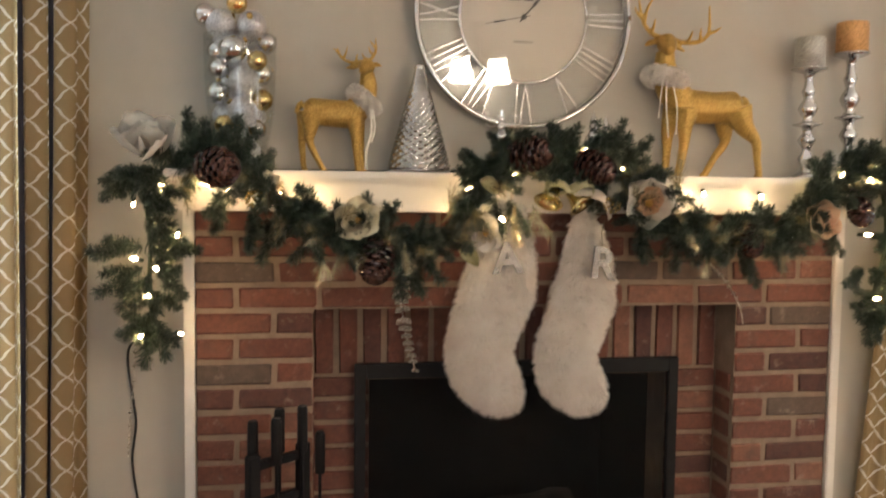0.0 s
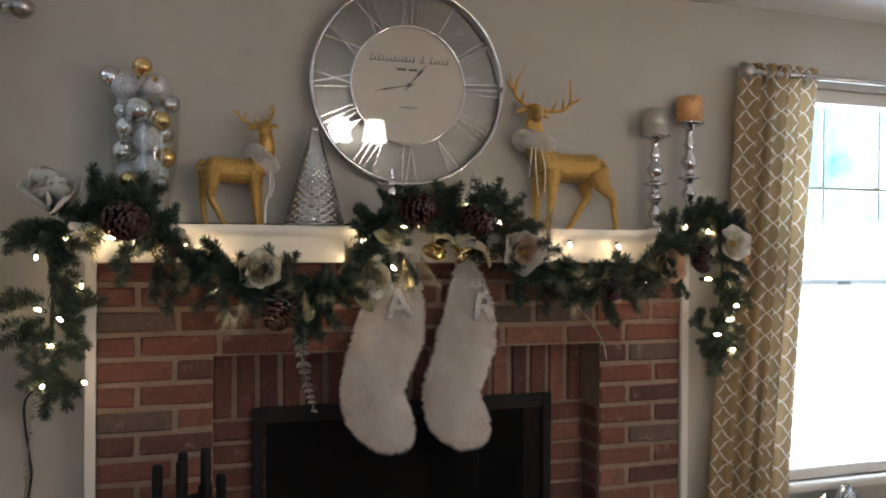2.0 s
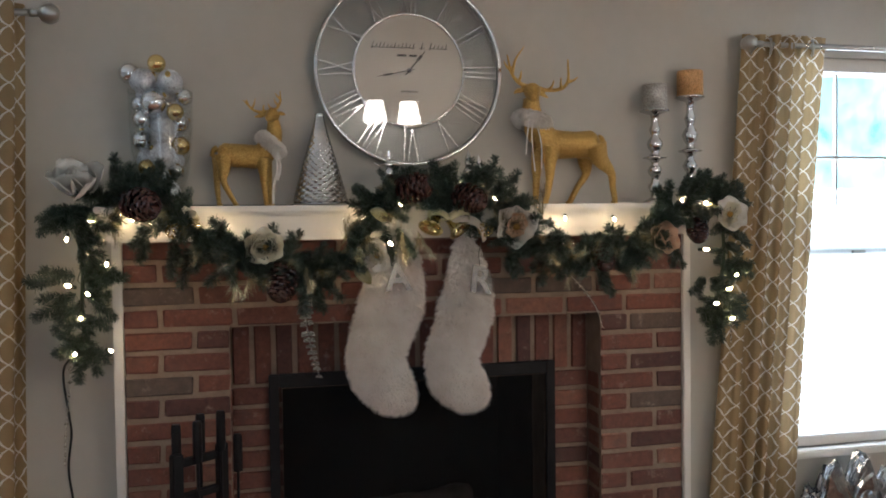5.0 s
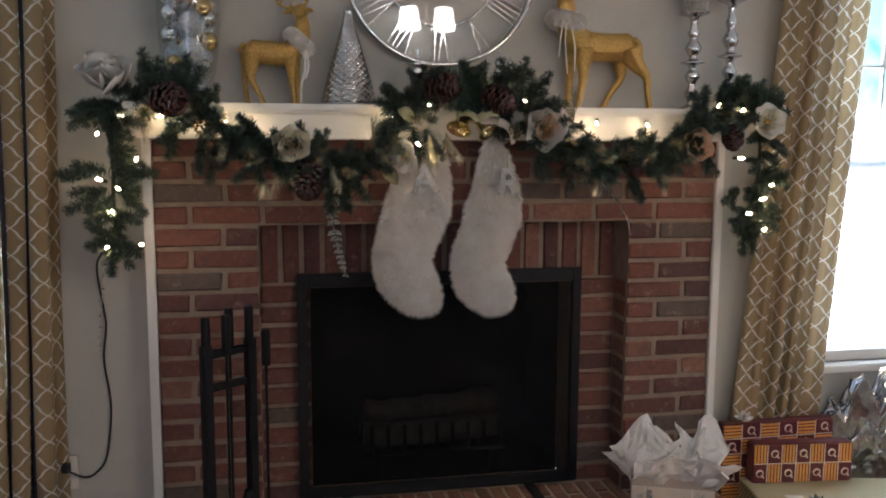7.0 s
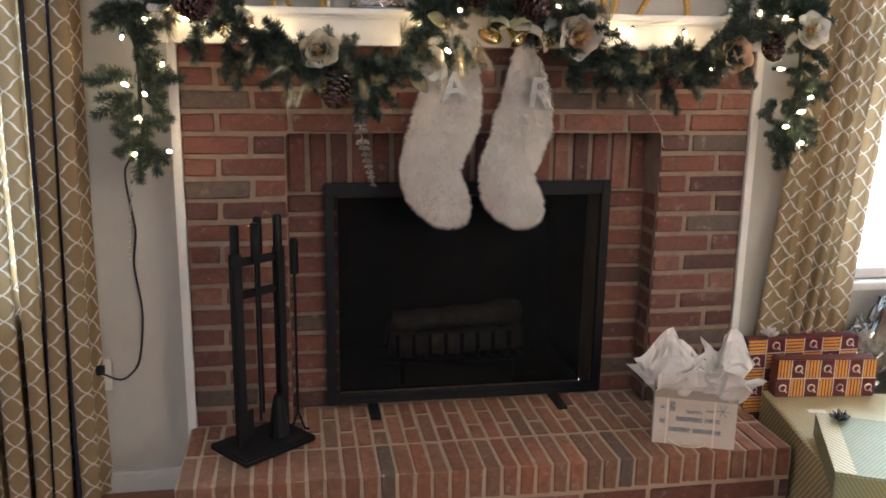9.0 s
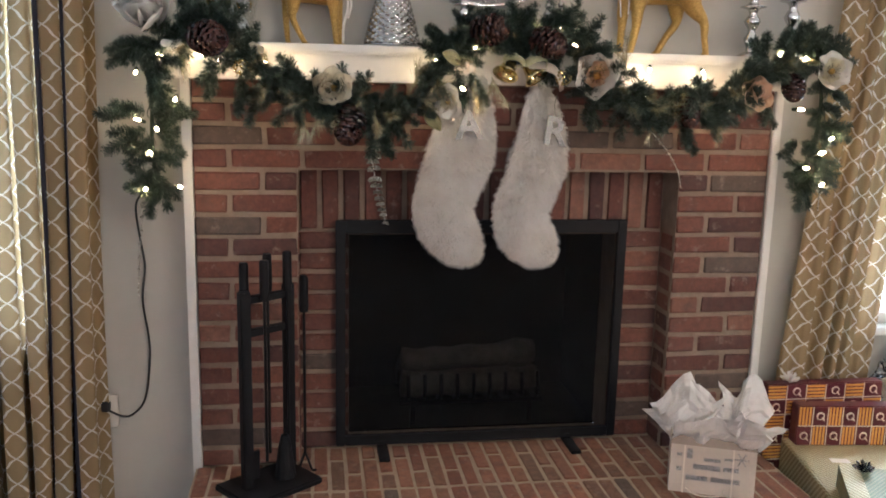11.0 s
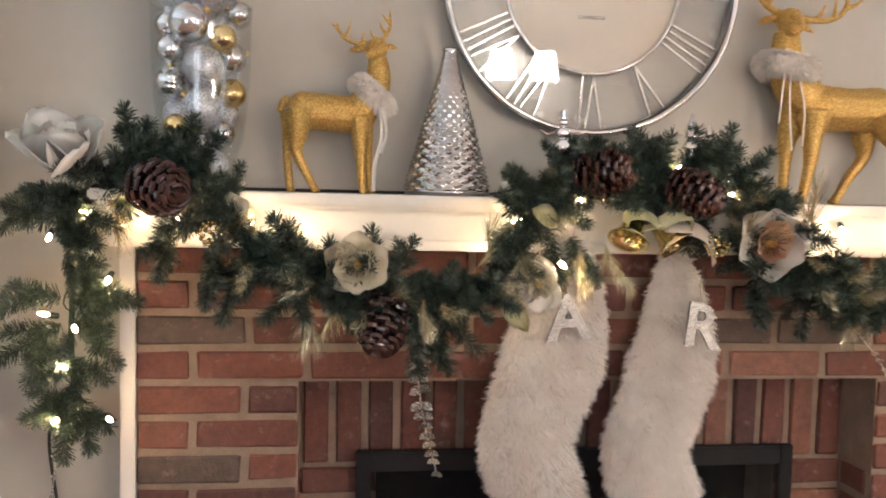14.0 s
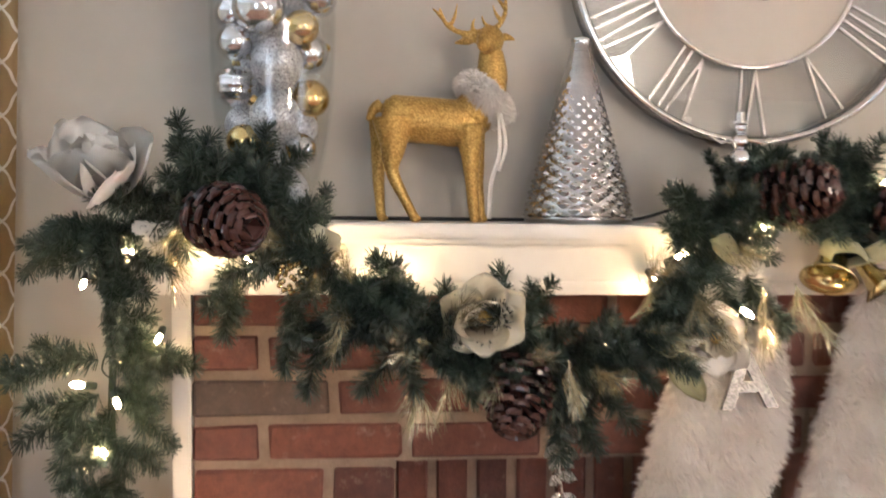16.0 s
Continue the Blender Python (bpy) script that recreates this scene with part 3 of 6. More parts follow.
# ---- ceiling lamp with cloth shades, over the camera's way ----
lamp = thing("chandelier", (0.29, -2.03, RH), "nickel ceiling lamp with two small lit cream shades", "chandelier")
part("stem", tube([(0, 0, 0), (0, 0, -0.36)], 0.009, 10), M_STEEL, lamp)
part("canopy", lathe([(0.0, 0.0), (0.06, 0.0), (0.055, -0.02), (0.02, -0.04), (0.0, -0.04)], 24), M_STEEL, lamp, "", True)
for k in range(2):
    a = math.radians(2 + 180 * k)
    dx, dy = math.cos(a), math.sin(a)
    part("arm", tube(spline([(0, 0, -0.34), (0.05 * dx, 0.05 * dy, -0.38), (0.10 * dx, 0.10 * dy, -0.355), (0.10 * dx, 0.10 * dy, -0.31)], 5), 0.005, 8), M_STEEL, lamp, "", True)
    part("shade", lathe([(0.048, -0.185), (0.070, -0.31), (0.068, -0.31), (0.046, -0.185), (0.048, -0.185)], 24, (0.10 * dx, 0.10 * dy, 0)), M_SHADE, lamp, "lit cream lamp shade", True)

# ---- floor lamp across the room, whose light throws the shadows on the mantel wall ----
floor_lamp = thing("floor_lamp", (1.50, -3.05, 0.0), "nickel floor lamp with a lit cream drum shade", "floor lamp")
part("base", lathe([(0.0, 0.0), (0.14, 0.0), (0.142, 0.012), (0.06, 0.024), (0.018, 0.032), (0.0, 0.032)], 32), M_STEEL, floor_lamp, "", True)
part("pole", tube([(0, 0, 0.03), (0, 0, 1.50)], 0.011, 12), M_STEEL, floor_lamp, "", True)
part("shade", lathe([(0.165, 1.44), (0.140, 1.72), (0.138, 1.72), (0.163, 1.44), (0.165, 1.44)], 32), M_OPAL, floor_lamp, "lit cream drum shade", True)

# ---- outlet and cord ----
outlet = thing("wall_outlet", (-1.246, WY, HZ + 0.163), "cream plastic wall outlet with a black plug in it", "outlet")
part("cover_plate", boxes((-0.036, 0.036, -0.006, 0.0, -0.058, 0.058), bevel=0.003), M_PLATE, outlet)
part("socket", boxes((-0.016, 0.016, -0.008, -0.006, -0.038, -0.010), bevel=0.001), M_PLATE, outlet)
part("plug", boxes((-0.016, 0.014, -0.035, -0.008, 0.006, 0.040), bevel=0.005), M_CORD, outlet, "black plug")
cord = thing("power_cord", (-1.12, 0.085, HZ + 0.16), "thin black power cord hanging down the wall", "cord")
pts = [(-1.08, 0.05, 0.90), (-1.125, 0.085, 0.84), (-1.112, 0.088, 0.70), (-1.107, 0.09, 0.64), (-1.118, 0.09, 0.536), (-1.105, 0.09, 0.42), (-1.104, 0.09, 0.34), (-1.122, 0.09, 0.21), (-1.155, 0.085, 0.160), (-1.19, 0.075, 0.150), (-1.246, 0.07, 0.180)]
part("cable", tube(spline([(x + 1.12, y - 0.085, z - 0.16) for x, y, z in pts], 8), 0.0034, 8), M_CORD, cord, "", True)

# ---- fireplace screen, grate and logs ----
screen = thing("fireplace_screen", (-0.009, 0.09, HZ), "black metal fireplace screen with dark wire mesh on two feet", "fire screen")
SW, SH = 0.496, 0.795
for row in ((-SW, -SW + 0.032, -0.008, 0.008, 0.012, SH), (SW - 0.032, SW, -0.008, 0.008, 0.012, SH)):
    part("stile", boxes(row, bevel=0.003), M_BLACK, screen)
for row in ((-SW + 0.032, SW - 0.032, -0.0075, 0.0075, SH - 0.045, SH), (-SW + 0.032, SW - 0.032, -0.0075, 0.0075, 0.012, 0.05)):
    part("rail", boxes(row, bevel=0.003), M_BLACK, screen)
part("wire_mesh", boxes((-SW + 0.03, SW - 0.03, -0.001, 0.001, 0.05, SH - 0.045)), M_MESH, screen, "fine dark wire mesh")
for x in (-0.338, 0.32):
    part("foot", boxes((x - 0.018, x + 0.018, -0.125, 0.06, 0.0, 0.012), (x - 0.015, x + 0.015, -0.01, 0.01, 0.012, 0.03), bevel=0.003), M_BLACK, screen)
grate = thing("fire_grate", (0, 0.40, HZ + 0.004), "black iron log grate inside the firebox", "grate")
for k in range(9):
    x = -0.24 + 0.06 * k
    part("bar", tube(spline([(x, -0.15, 0.20), (x, -0.14, 0.10), (x, 0.1, 0.09), (x, 0.13, 0.15)], 4), 0.008, 8), M_BLACK, grate)
for y in (-0.12, 0.08):
    part("cross_bar", boxes((-0.27, 0.27, y - 0.009, y + 0.009, 0.075, 0.091)), M_BLACK, grate)
for x in (-0.22, 0.22):
    for y in (-0.12, 0.08):
        part("leg", boxes((x - 0.009, x + 0.009, y - 0.009, y + 0.009, 0, 0.075)), M_BLACK, grate)
for k, (y, z, yaw) in enumerate(((0.33, 0.145, 4), (0.44, 0.145, -5), (0.385, 0.225, 8))):
    lg = bmesh.new()
    rng = random.Random(k)
    tube([(-0.26 + 0.52 * i / 8, rng.uniform(-0.006, 0.006), rng.uniform(-0.006, 0.006)) for i in range(9)], [0.045 + rng.uniform(-0.006, 0.006) for _ in range(9)], 14, lg)
    ob = tagged(part("log", lg, M_LOG, None, "", True), "charred split log lying on the grate", "log", "logs on the grate")
    ob.matrix_basis = pose(0, y, HZ + z, 0, 0, yaw)

# ---- fire tools ----
tools = thing("fire_tool_set", (-0.715, -0.17, HZ), "black iron fireplace tool set on a plate base", "fire tools")
TURN_T = 38.0


def tool_part(name, bm, label=""):
    ob = part(name, bm, M_BLACK, tools, label)
    ob.matrix_basis = pose(0, 0, 0, 0, 0, TURN_T)
    return ob


tool_part("base", boxes((-0.135, 0.135, -0.095, 0.095, 0.0, 0.022), bevel=0.006))
for x in (-0.078, 0.078):
    tool_part("post", boxes((x - 0.017, x + 0.017, -0.012, 0.012, 0.022, 0.635), bevel=0.003))
for z in (0.595, 0.495):
    tool_part("cross_bar", boxes((-0.061, 0.061, -0.010, 0.010, z, z + 0.022), bevel=0.002))
for k, x in enumerate((-0.062, -0.022, 0.020, 0.060)):
    h = 0.715 + 0.008 * k
    y = -0.022 if k % 2 else 0.022
    tool_part("tool_handle", lathe([(0.0, 0), (0.012, 0), (0.0135, 0.01), (0.0135, 0.11), (0.011, 0.118), (0.0, 0.118)], 12, (x, y, h - 0.118)))
    tool_part("tool_shaft", tube([(x, y, 0.10), (x, y, h - 0.118)], 0.0045, 8))
tool_part("shovel_pan", boxes((-0.078, -0.02, 0.018, 0.024, 0.03, 0.125), bevel=0.002))
br = bmesh.new()
lathe([(0.0, 0.17), (0.012, 0.165), (0.02, 0.13), (0.034, 0.03), (0.0, 0.03)], 14, (0.045, -0.02, 0), br)
tool_part("brush_head", br, "dark bristle brush head")
poker = thing("fire_poker", (-0.607, -0.06, HZ), "black iron fire tongs leaning beside the tool stand", "fire poker")
part("tool_handle", lathe([(0.0, 0.53), (0.013, 0.53), (0.014, 0.54), (0.014, 0.635), (0.010, 0.645), (0.0, 0.645)], 12), M_BLACK, poker)
part("tool_shaft", tube([(0, 0, 0.06), (0, 0, 0.53)], 0.0045, 8), M_BLACK, poker)
for s in (-1, 1):
    part("claw", tube(spline([(0, 0, 0.062), (0.012 * s, -0.004, 0.03), (0.022 * s, -0.012, 0.006), (0.034 * s, -0.02, 0.008)], 4), 0.004, 6), M_BLACK, poker)

# ---- things on the mantel ----
MT = HZ + 1.343


def fur(bm_src, count, length, droop, seed, width=0.0016):
    """Short fibres over a surface, leaning down."""
    rng = random.Random(seed)
    faces = [f for f in bm_src.faces]
    areas = [f.calc_area() for f in faces]
    verts, tris = [], []
    for f in rng.choices(faces, areas, k=count):
        vs = [v.co for v in f.verts]
        a, b = rng.random(), rng.random()
        if a + b > 1:
            a, b = 1 - a, 1 - b
        p = vs[0] + (vs[1] - vs[0]) * a + (vs[2] - vs[0]) * b
        d = (f.normal * (0.75 + rng.uniform(-0.2, 0.2)) + Vector((rng.uniform(-0.5, 0.5), rng.uniform(-0.3, 0.3), -droop + rng.uniform(-0.4, 0.4))) + 0.9 * noise.noise_vector(p * 42 + Vector((seed, 0, 0)))).normalized()
        s = d.cross(Vector((rng.uniform(-1, 1), rng.uniform(-1, 1), rng.uniform(-1, 1)))).normalized() * width
        tip = p + d * length * rng.uniform(0.6, 1.25)
        n = len(verts)
        verts += [p - s, p + s, p + (tip - p) * 0.6 + s * 0.7 + Vector((0, 0, -0.001)), tip + Vector((0, 0, -0.003))]
        tris += [(n, n + 1, n + 2), (n, n + 2, n + 3)]
    return verts, tris


def fur_part(bm_src, count, length, droop, seed, material, parent, width=0.0016):
    bm_src.faces.ensure_lookup_table()
    bm_src.normal_update()
    tri = bm_src.copy()
    bmesh.ops.triangulate(tri, faces=tri.faces)
    verts, tris = fur(tri, count, length, droop, seed, width)
    tri.free()
    me = bpy.data.meshes.new("fur")
    me.from_pydata([tuple(v) for v in verts], [], tris)
    me.materials.append(material)
    ob = new("fur", me)
    ob.parent = parent
    return tagged(ob, kind="stuff")


def swell(n, *radii):
    """n radii spread smoothly between the given ones."""
    return [float(r) for r in np.interp(np.linspace(0, len(radii) - 1, n), range(len(radii)), radii)]


def limb(bm, pts, *radii, seg=12, flat=1.0):
    line = spline(pts, 5)
    tube(line, swell(len(line), *radii), seg, bm, flat)


def antler(bm, beam, tines, r):
    limb(bm, beam, r, r * 0.9, r * 0.75, r * 0.4, seg=8)
    for root, mid, tip in tines:
        limb(bm, (root, mid, tip), r * 0.8, r * 0.6, r * 0.3, seg=7)


def deer_collar(at, centre, lean, size, ties):
    """A ring of white fur round the neck, with sheer hanging ties."""
    col = thing("fur_collar", at, "fluffy white fur collar with hanging ties round the deer's neck", "collar", "fur collars")
    c = Vector(centre)
    tilt = Matrix.Rotation(radians(lean), 3, "Y")
    ring = [c + tilt @ Vector((size * 1.15 * math.cos(a), size * 1.15 * math.sin(a), 0)) for a in [k * math.pi / 12 for k in range(25)]]
    src = tube(ring, size * 0.62, 12)
    fur_part(src, 7000, 0.011, 0.25, 7, M_FUR, col, 0.0012)
    part("band", src, M_FUR, col, "", True)
    for pts in ties:
        bm = bmesh.new()
        limb(bm, pts, 0.0045, 0.0055, 0.0055, seg=6, flat=0.25)
        part("tie", bm, M_PETAL, col, "sheer white ribbon tie", True)


def cast_deer(bm, at, turn, voxel, label):
    ob = part("deer_figurine", bm, M_GOLD, None, "", True)
    ob.matrix_basis = pose(*at, 0, 0, turn)
    m = ob.modifiers.new("skin", "REMESH")
    m.mode, m.voxel_size, m.use_smooth_shade = "VOXEL", voxel, True
    m = ob.modifiers.new("soften", "SMOOTH")
    m.factor, m.iterations = 0.5, 3
    return tagged(ob, label, "figurine", "golden deer on the mantel")


def small_deer(at):
    bm = bmesh.new()
    limb(bm, [(-0.062, 0, 0.166), (-0.045, 0, 0.163), (0.01, 0, 0.160), (0.06, 0, 0.157), (0.088, 0, 0.165)], 0.026, 0.037, 0.037, 0.038, 0.030, seg=16)
    limb(bm, [(0.078, 0, 0.165), (0.098, 0, 0.195), (0.112, 0, 0.232), (0.110, -0.004, 0.270)], 0.036, 0.034, 0.026, 0.019, seg=14)
    # head turned to the room, muzzle down a little, ears to both sides
    limb(bm, [(0.112, 0.012, 0.290), (0.108, -0.006, 0.288), (0.100, -0.024, 0.280), (0.093, -0.040, 0.272)], 0.014, 0.023, 0.017, 0.009, seg=14)
    limb(bm, [(0.092, 0.0, 0.292), (0.072, 0.0, 0.287), (0.052, -0.002, 0.282)], 0.007, 0.010, 0.003, seg=8, flat=0.6)
    limb(bm, [(0.122, 0.004, 0.294), (0.136, 0.006, 0.296), (0.150, 0.006, 0.292)], 0.007, 0.009, 0.003, seg=8, flat=0.6)
    antler(bm, [(0.098, 0, 0.302), (0.066, 0.002, 0.299), (0.040, 0.004, 0.312), (0.028, 0.004, 0.338)], [((0.045, 0.004, 0.308), (0.052, 0.0, 0.324), (0.056, -0.004, 0.344)), ((0.082, 0.0, 0.300), (0.080, -0.004, 0.312), (0.084, -0.006, 0.322)), ((0.033, 0.004, 0.322), (0.026, 0.0, 0.328), (0.016, -0.002, 0.336))], 0.0052)
    antler(bm, [(0.108, 0.002, 0.304), (0.124, 0.004, 0.314), (0.134, 0.006, 0.336), (0.133, 0.004, 0.368)], [((0.128, 0.004, 0.320), (0.118, 0.0, 0.330), (0.112, -0.004, 0.344)), ((0.114, 0.002, 0.308), (0.100, -0.002, 0.314), (0.094, -0.006, 0.326)), ((0.134, 0.005, 0.340), (0.124, 0.0, 0.350), (0.116, -0.002, 0.360))], 0.0052)
    limb(bm, [(-0.062, 0, 0.184), (-0.074, 0, 0.176), (-0.084, 0, 0.158)], 0.011, 0.009, 0.004, seg=8)
    limb(bm, [(-0.045, -0.016, 0.160), (-0.044, -0.019, 0.118), (-0.046, -0.020, 0.080), (-0.028, -0.020, 0.040), (-0.012, -0.020, 0.010), (-0.006, -0.022, 0.0)], 0.034, 0.021, 0.011, 0.0085, 0.0075, 0.0095)
    limb(bm, [(-0.052, 0.016, 0.160), (-0.060, 0.019, 0.118), (-0.066, 0.020, 0.080), (-0.064, 0.020, 0.040), (-0.061, 0.020, 0.010), (-0.056, 0.020, 0.0)], 0.032, 0.019, 0.0105, 0.0085, 0.0075, 0.0095)
    limb(bm, [(0.074, -0.015, 0.150), (0.078, -0.018, 0.105), (0.080, -0.018, 0.060), (0.085, -0.018, 0.010), (0.091, -0.020, 0.0)], 0.027, 0.016, 0.0105, 0.0085, 0.010)
    limb(bm, [(0.080, 0.015, 0.150), (0.090, 0.018, 0.105), (0.094, 0.018, 0.060), (0.100, 0.018, 0.010), (0.107, 0.018, 0.0)], 0.026, 0.015, 0.010, 0.008, 0.010)
    cast_deer(bm, at, 0, 0.0021, "small gold glitter deer figurine with turned head, on the mantel")
    deer_collar(at, (0.101, 0.0, 0.198), 42, 0.0285, [[(0.116, -0.042, 0.170), (0.118, -0.050, 0.110), (0.106, -0.046, 0.060), (0.104, -0.044, 0.006)], [(0.120, -0.044, 0.170), (0.128, -0.046, 0.120), (0.118, -0.044, 0.080)]])


def large_deer(at):
    bm = bmesh.new()
    limb(bm, [(0.092, 0, 0.205), (0.068, 0, 0.206), (0.01, 0, 0.205), (-0.07, 0, 0.207), (-0.112, 0, 0.222)], 0.030, 0.050, 0.046, 0.051, 0.040, seg=16)
    limb(bm, [(-0.098, 0, 0.225), (-0.128, 0, 0.260), (-0.146, -0.002, 0.310), (-0.150, -0.006, 0.362)], 0.046, 0.044, 0.034, 0.026, seg=14)
    limb(bm, [(-0.146, 0.018, 0.386), (-0.146, -0.008, 0.384), (-0.152, -0.036, 0.370), (-0.158, -0.060, 0.356)], 0.018, 0.030, 0.022, 0.012, seg=14)
    limb(bm, [(-0.166, 0.004, 0.392), (-0.190, 0.006, 0.388), (-0.208, 0.004, 0.378)], 0.008, 0.012, 0.004, seg=8, flat=0.6)
    limb(bm, [(-0.126, 0.004, 0.388), (-0.104, 0.006, 0.378), (-0.084, 0.004, 0.366)], 0.008, 0.012, 0.004, seg=8, flat=0.6)
    antler(bm, [(-0.160, 0, 0.402), (-0.190, 0.004, 0.415), (-0.216, 0.006, 0.450), (-0.230, 0.004, 0.508)], [((-0.212, 0.005, 0.444), (-0.204, -0.004, 0.490), (-0.174, -0.012, 0.536)), ((-0.190, 0.004, 0.415), (-0.188, -0.008, 0.432), (-0.186, -0.014, 0.454)), ((-0.219, 0.006, 0.458), (-0.234, 0.0, 0.468), (-0.246, -0.004, 0.486))], 0.0078)
    antler(bm, [(-0.134, 0, 0.402), (-0.090, 0.004, 0.392), (-0.036, 0.006, 0.398), (-0.010, 0.006, 0.428), (-0.012, 0.002, 0.500)], [((-0.014, 0.006, 0.420), (0.008, 0.0, 0.428), (0.024, -0.004, 0.440)), ((-0.082, 0.004, 0.392), (-0.074, -0.006, 0.404), (-0.068, -0.010, 0.424)), ((-0.034, 0.006, 0.400), (-0.040, -0.002, 0.414), (-0.040, -0.006, 0.436))], 0.0078)
    limb(bm, [(0.096, 0, 0.232), (0.112, 0, 0.222), (0.118, 0, 0.196)], 0.014, 0.012, 0.005, seg=8)
    limb(bm, [(0.074, -0.020, 0.200), (0.096, -0.024, 0.152), (0.134, -0.026, 0.108), (0.140, -0.026, 0.060), (0.148, -0.026, 0.012), (0.142, -0.028, 0.0)], 0.046, 0.029, 0.015, 0.011, 0.010, 0.013)
    limb(bm, [(0.062, 0.020, 0.200), (0.060, 0.024, 0.150), (0.062, 0.026, 0.105), (0.030, 0.026, 0.058), (0.004, 0.026, 0.012), (-0.006, 0.026, 0.0)], 0.044, 0.027, 0.014, 0.011, 0.010, 0.013)
    limb(bm, [(-0.086, -0.020, 0.195), (-0.090, -0.024, 0.138), (-0.092, -0.024, 0.085), (-0.106, -0.024, 0.014), (-0.114, -0.026, 0.0)], 0.037, 0.021, 0.014, 0.011, 0.013)
    limb(bm, [(-0.104, 0.020, 0.195), (-0.120, 0.024, 0.138), (-0.122, 0.024, 0.085), (-0.126, 0.024, 0.014), (-0.134, 0.024, 0.0)], 0.035, 0.020, 0.013, 0.0105, 0.013)
    cast_deer(bm, at, 0, 0.0026, "larger gold glitter deer figurine with wide antlers, on the mantel")
    deer_collar(at, (-0.146, -0.002, 0.288), 14, 0.037, [[(-0.176, -0.055, 0.270), (-0.186, -0.066, 0.225), (-0.190, -0.064, 0.165)], [(-0.166, -0.058, 0.268), (-0.170, -0.070, 0.200), (-0.160, -0.068, 0.110)], [(-0.150, -0.060, 0.268), (-0.138, -0.070, 0.200), (-0.136, -0.066, 0.120)]])


small_deer((-0.588, 0.03, MT))
large_deer((0.535, 0.03, MT))

# mercury glass cone tree
tree = thing("cone_tree", (-0.332, 0.03, MT), "silver mercury glass cone tree with a dimpled surface", "cone tree")
bm = bmesh.new()
rows_n, seg = 126, 150
rings = []
for j in range(rows_n + 1):
    f = j / rows_n
    r = 0.085 * (1 - f) + 0.017 * f
    ring = []
    for i in range(seg):
        a = 2 * math.pi * i / seg
        u, v = 15 * i / seg, 14 * f
        h = (0.5 + 0.5 * math.cos(2 * math.pi * (u + v))) * (0.5 + 0.5 * math.cos(2 * math.pi * (u - v)))
        rr = r + 0.0058 * h ** 0.7 * max(0.0, min(1.0, 1.25 - 1.35 * f))
        ring.append(bm.verts.new((rr * math.cos(a), rr * math.sin(a), 0.012 + 0.262 * f)))
    rings.append(ring)
for a, b in zip(rings, rings[1:]):
    for i in range(seg):
        bm.faces.new((a[i], a[(i + 1) % seg], b[(i + 1) % seg], b[i]))
part("cone", bm, M_MERCURY, tree, "", True)
part("tip", lathe([(0.0175, 0.274), (0.0175, 0.278), (0.0155, 0.280), (0.015, 0.290), (0.0165, 0.294), (0.013, 0.297), (0.0, 0.297)], 24), M_MERCURY, tree, "", True)
part("base", lathe([(0.0, 0.0), (0.080, 0.0), (0.087, 0.004), (0.087, 0.010), (0.083, 0.013), (0.0, 0.013)], 48), M_MERCURY, tree, "", True)
cord2 = thing("lamp_cord", (-0.45, 0.06, MT), "thin black cord lying along the back of the mantel", "cord")
part("cable", tube(spline([(-0.30, 0.02, 0.004), (-0.1, 0.03, 0.004), (0.1, 0.015, 0.004), (0.22, 0.0, 0.006), (0.30, -0.02, 0.03), (0.36, -0.03, 0.04)], 6), 0.003, 6), M_CORD, cord2, "", True)

# candle holders
HOLDER = [(0.0, 0.0), (0.042, 0.0), (0.044, 0.006), (0.030, 0.014), (0.013, 0.022), (0.011, 0.040), (0.018, 0.052), (0.020, 0.062), (0.012, 0.076), (0.010, 0.092), (0.017, 0.104), (0.022, 0.116), (0.017, 0.128), (0.010, 0.138),
          (0.012, 0.150), (0.018, 0.156), (0.041, 0.160), (0.042, 0.164), (0.018, 0.168), (0.010, 0.180), (0.018, 0.194), (0.024, 0.210), (0.018, 0.226), (0.010, 0.238), (0.013, 0.250), (0.017, 0.262), (0.011, 0.276), (0.010, 0.300), (0.014, 0.314), (0.044, 0.322), (0.052, 0.326), (0.051, 0.330), (0.0, 0.330)]
for x, y, top, tall, rad, mat, label in ((0.847, 0.025, 0.330, 0.090, 0.043, M_CANDLE_S, "pale silver glitter pillar candle"), (0.988, 0.03, 0.382, 0.090, 0.046, M_CANDLE_G, "copper gold glitter pillar candle")):
    h = thing("candle_holder", (x, y, MT), "tall turned chrome candle holder on the mantel", "candle holder", "candle holders on the mantel")
    k = top / 0.330
    part("turned_stem", lathe([(r * 1.22 if r < 0.03 else r, z * k) for r, z in HOLDER], 28), M_CHROME, h, "", True)
    c = thing("pillar_candle", (x, y, MT + top + 0.0005), label + " on a chrome holder", "candle", "pillar candles")
    part("wax", lathe([(0.0, 0.0), (rad, 0.0), (rad, tall - 0.004), (rad - 0.004, tall), (rad - 0.010, tall - 0.003), (0.0, tall - 0.006)], 36), mat, c, "", True)
    part("wick", tube([(0, 0, tall - 0.008), (0.001, 0.001, tall + 0.006)], 0.0012, 6), M_INK, c)

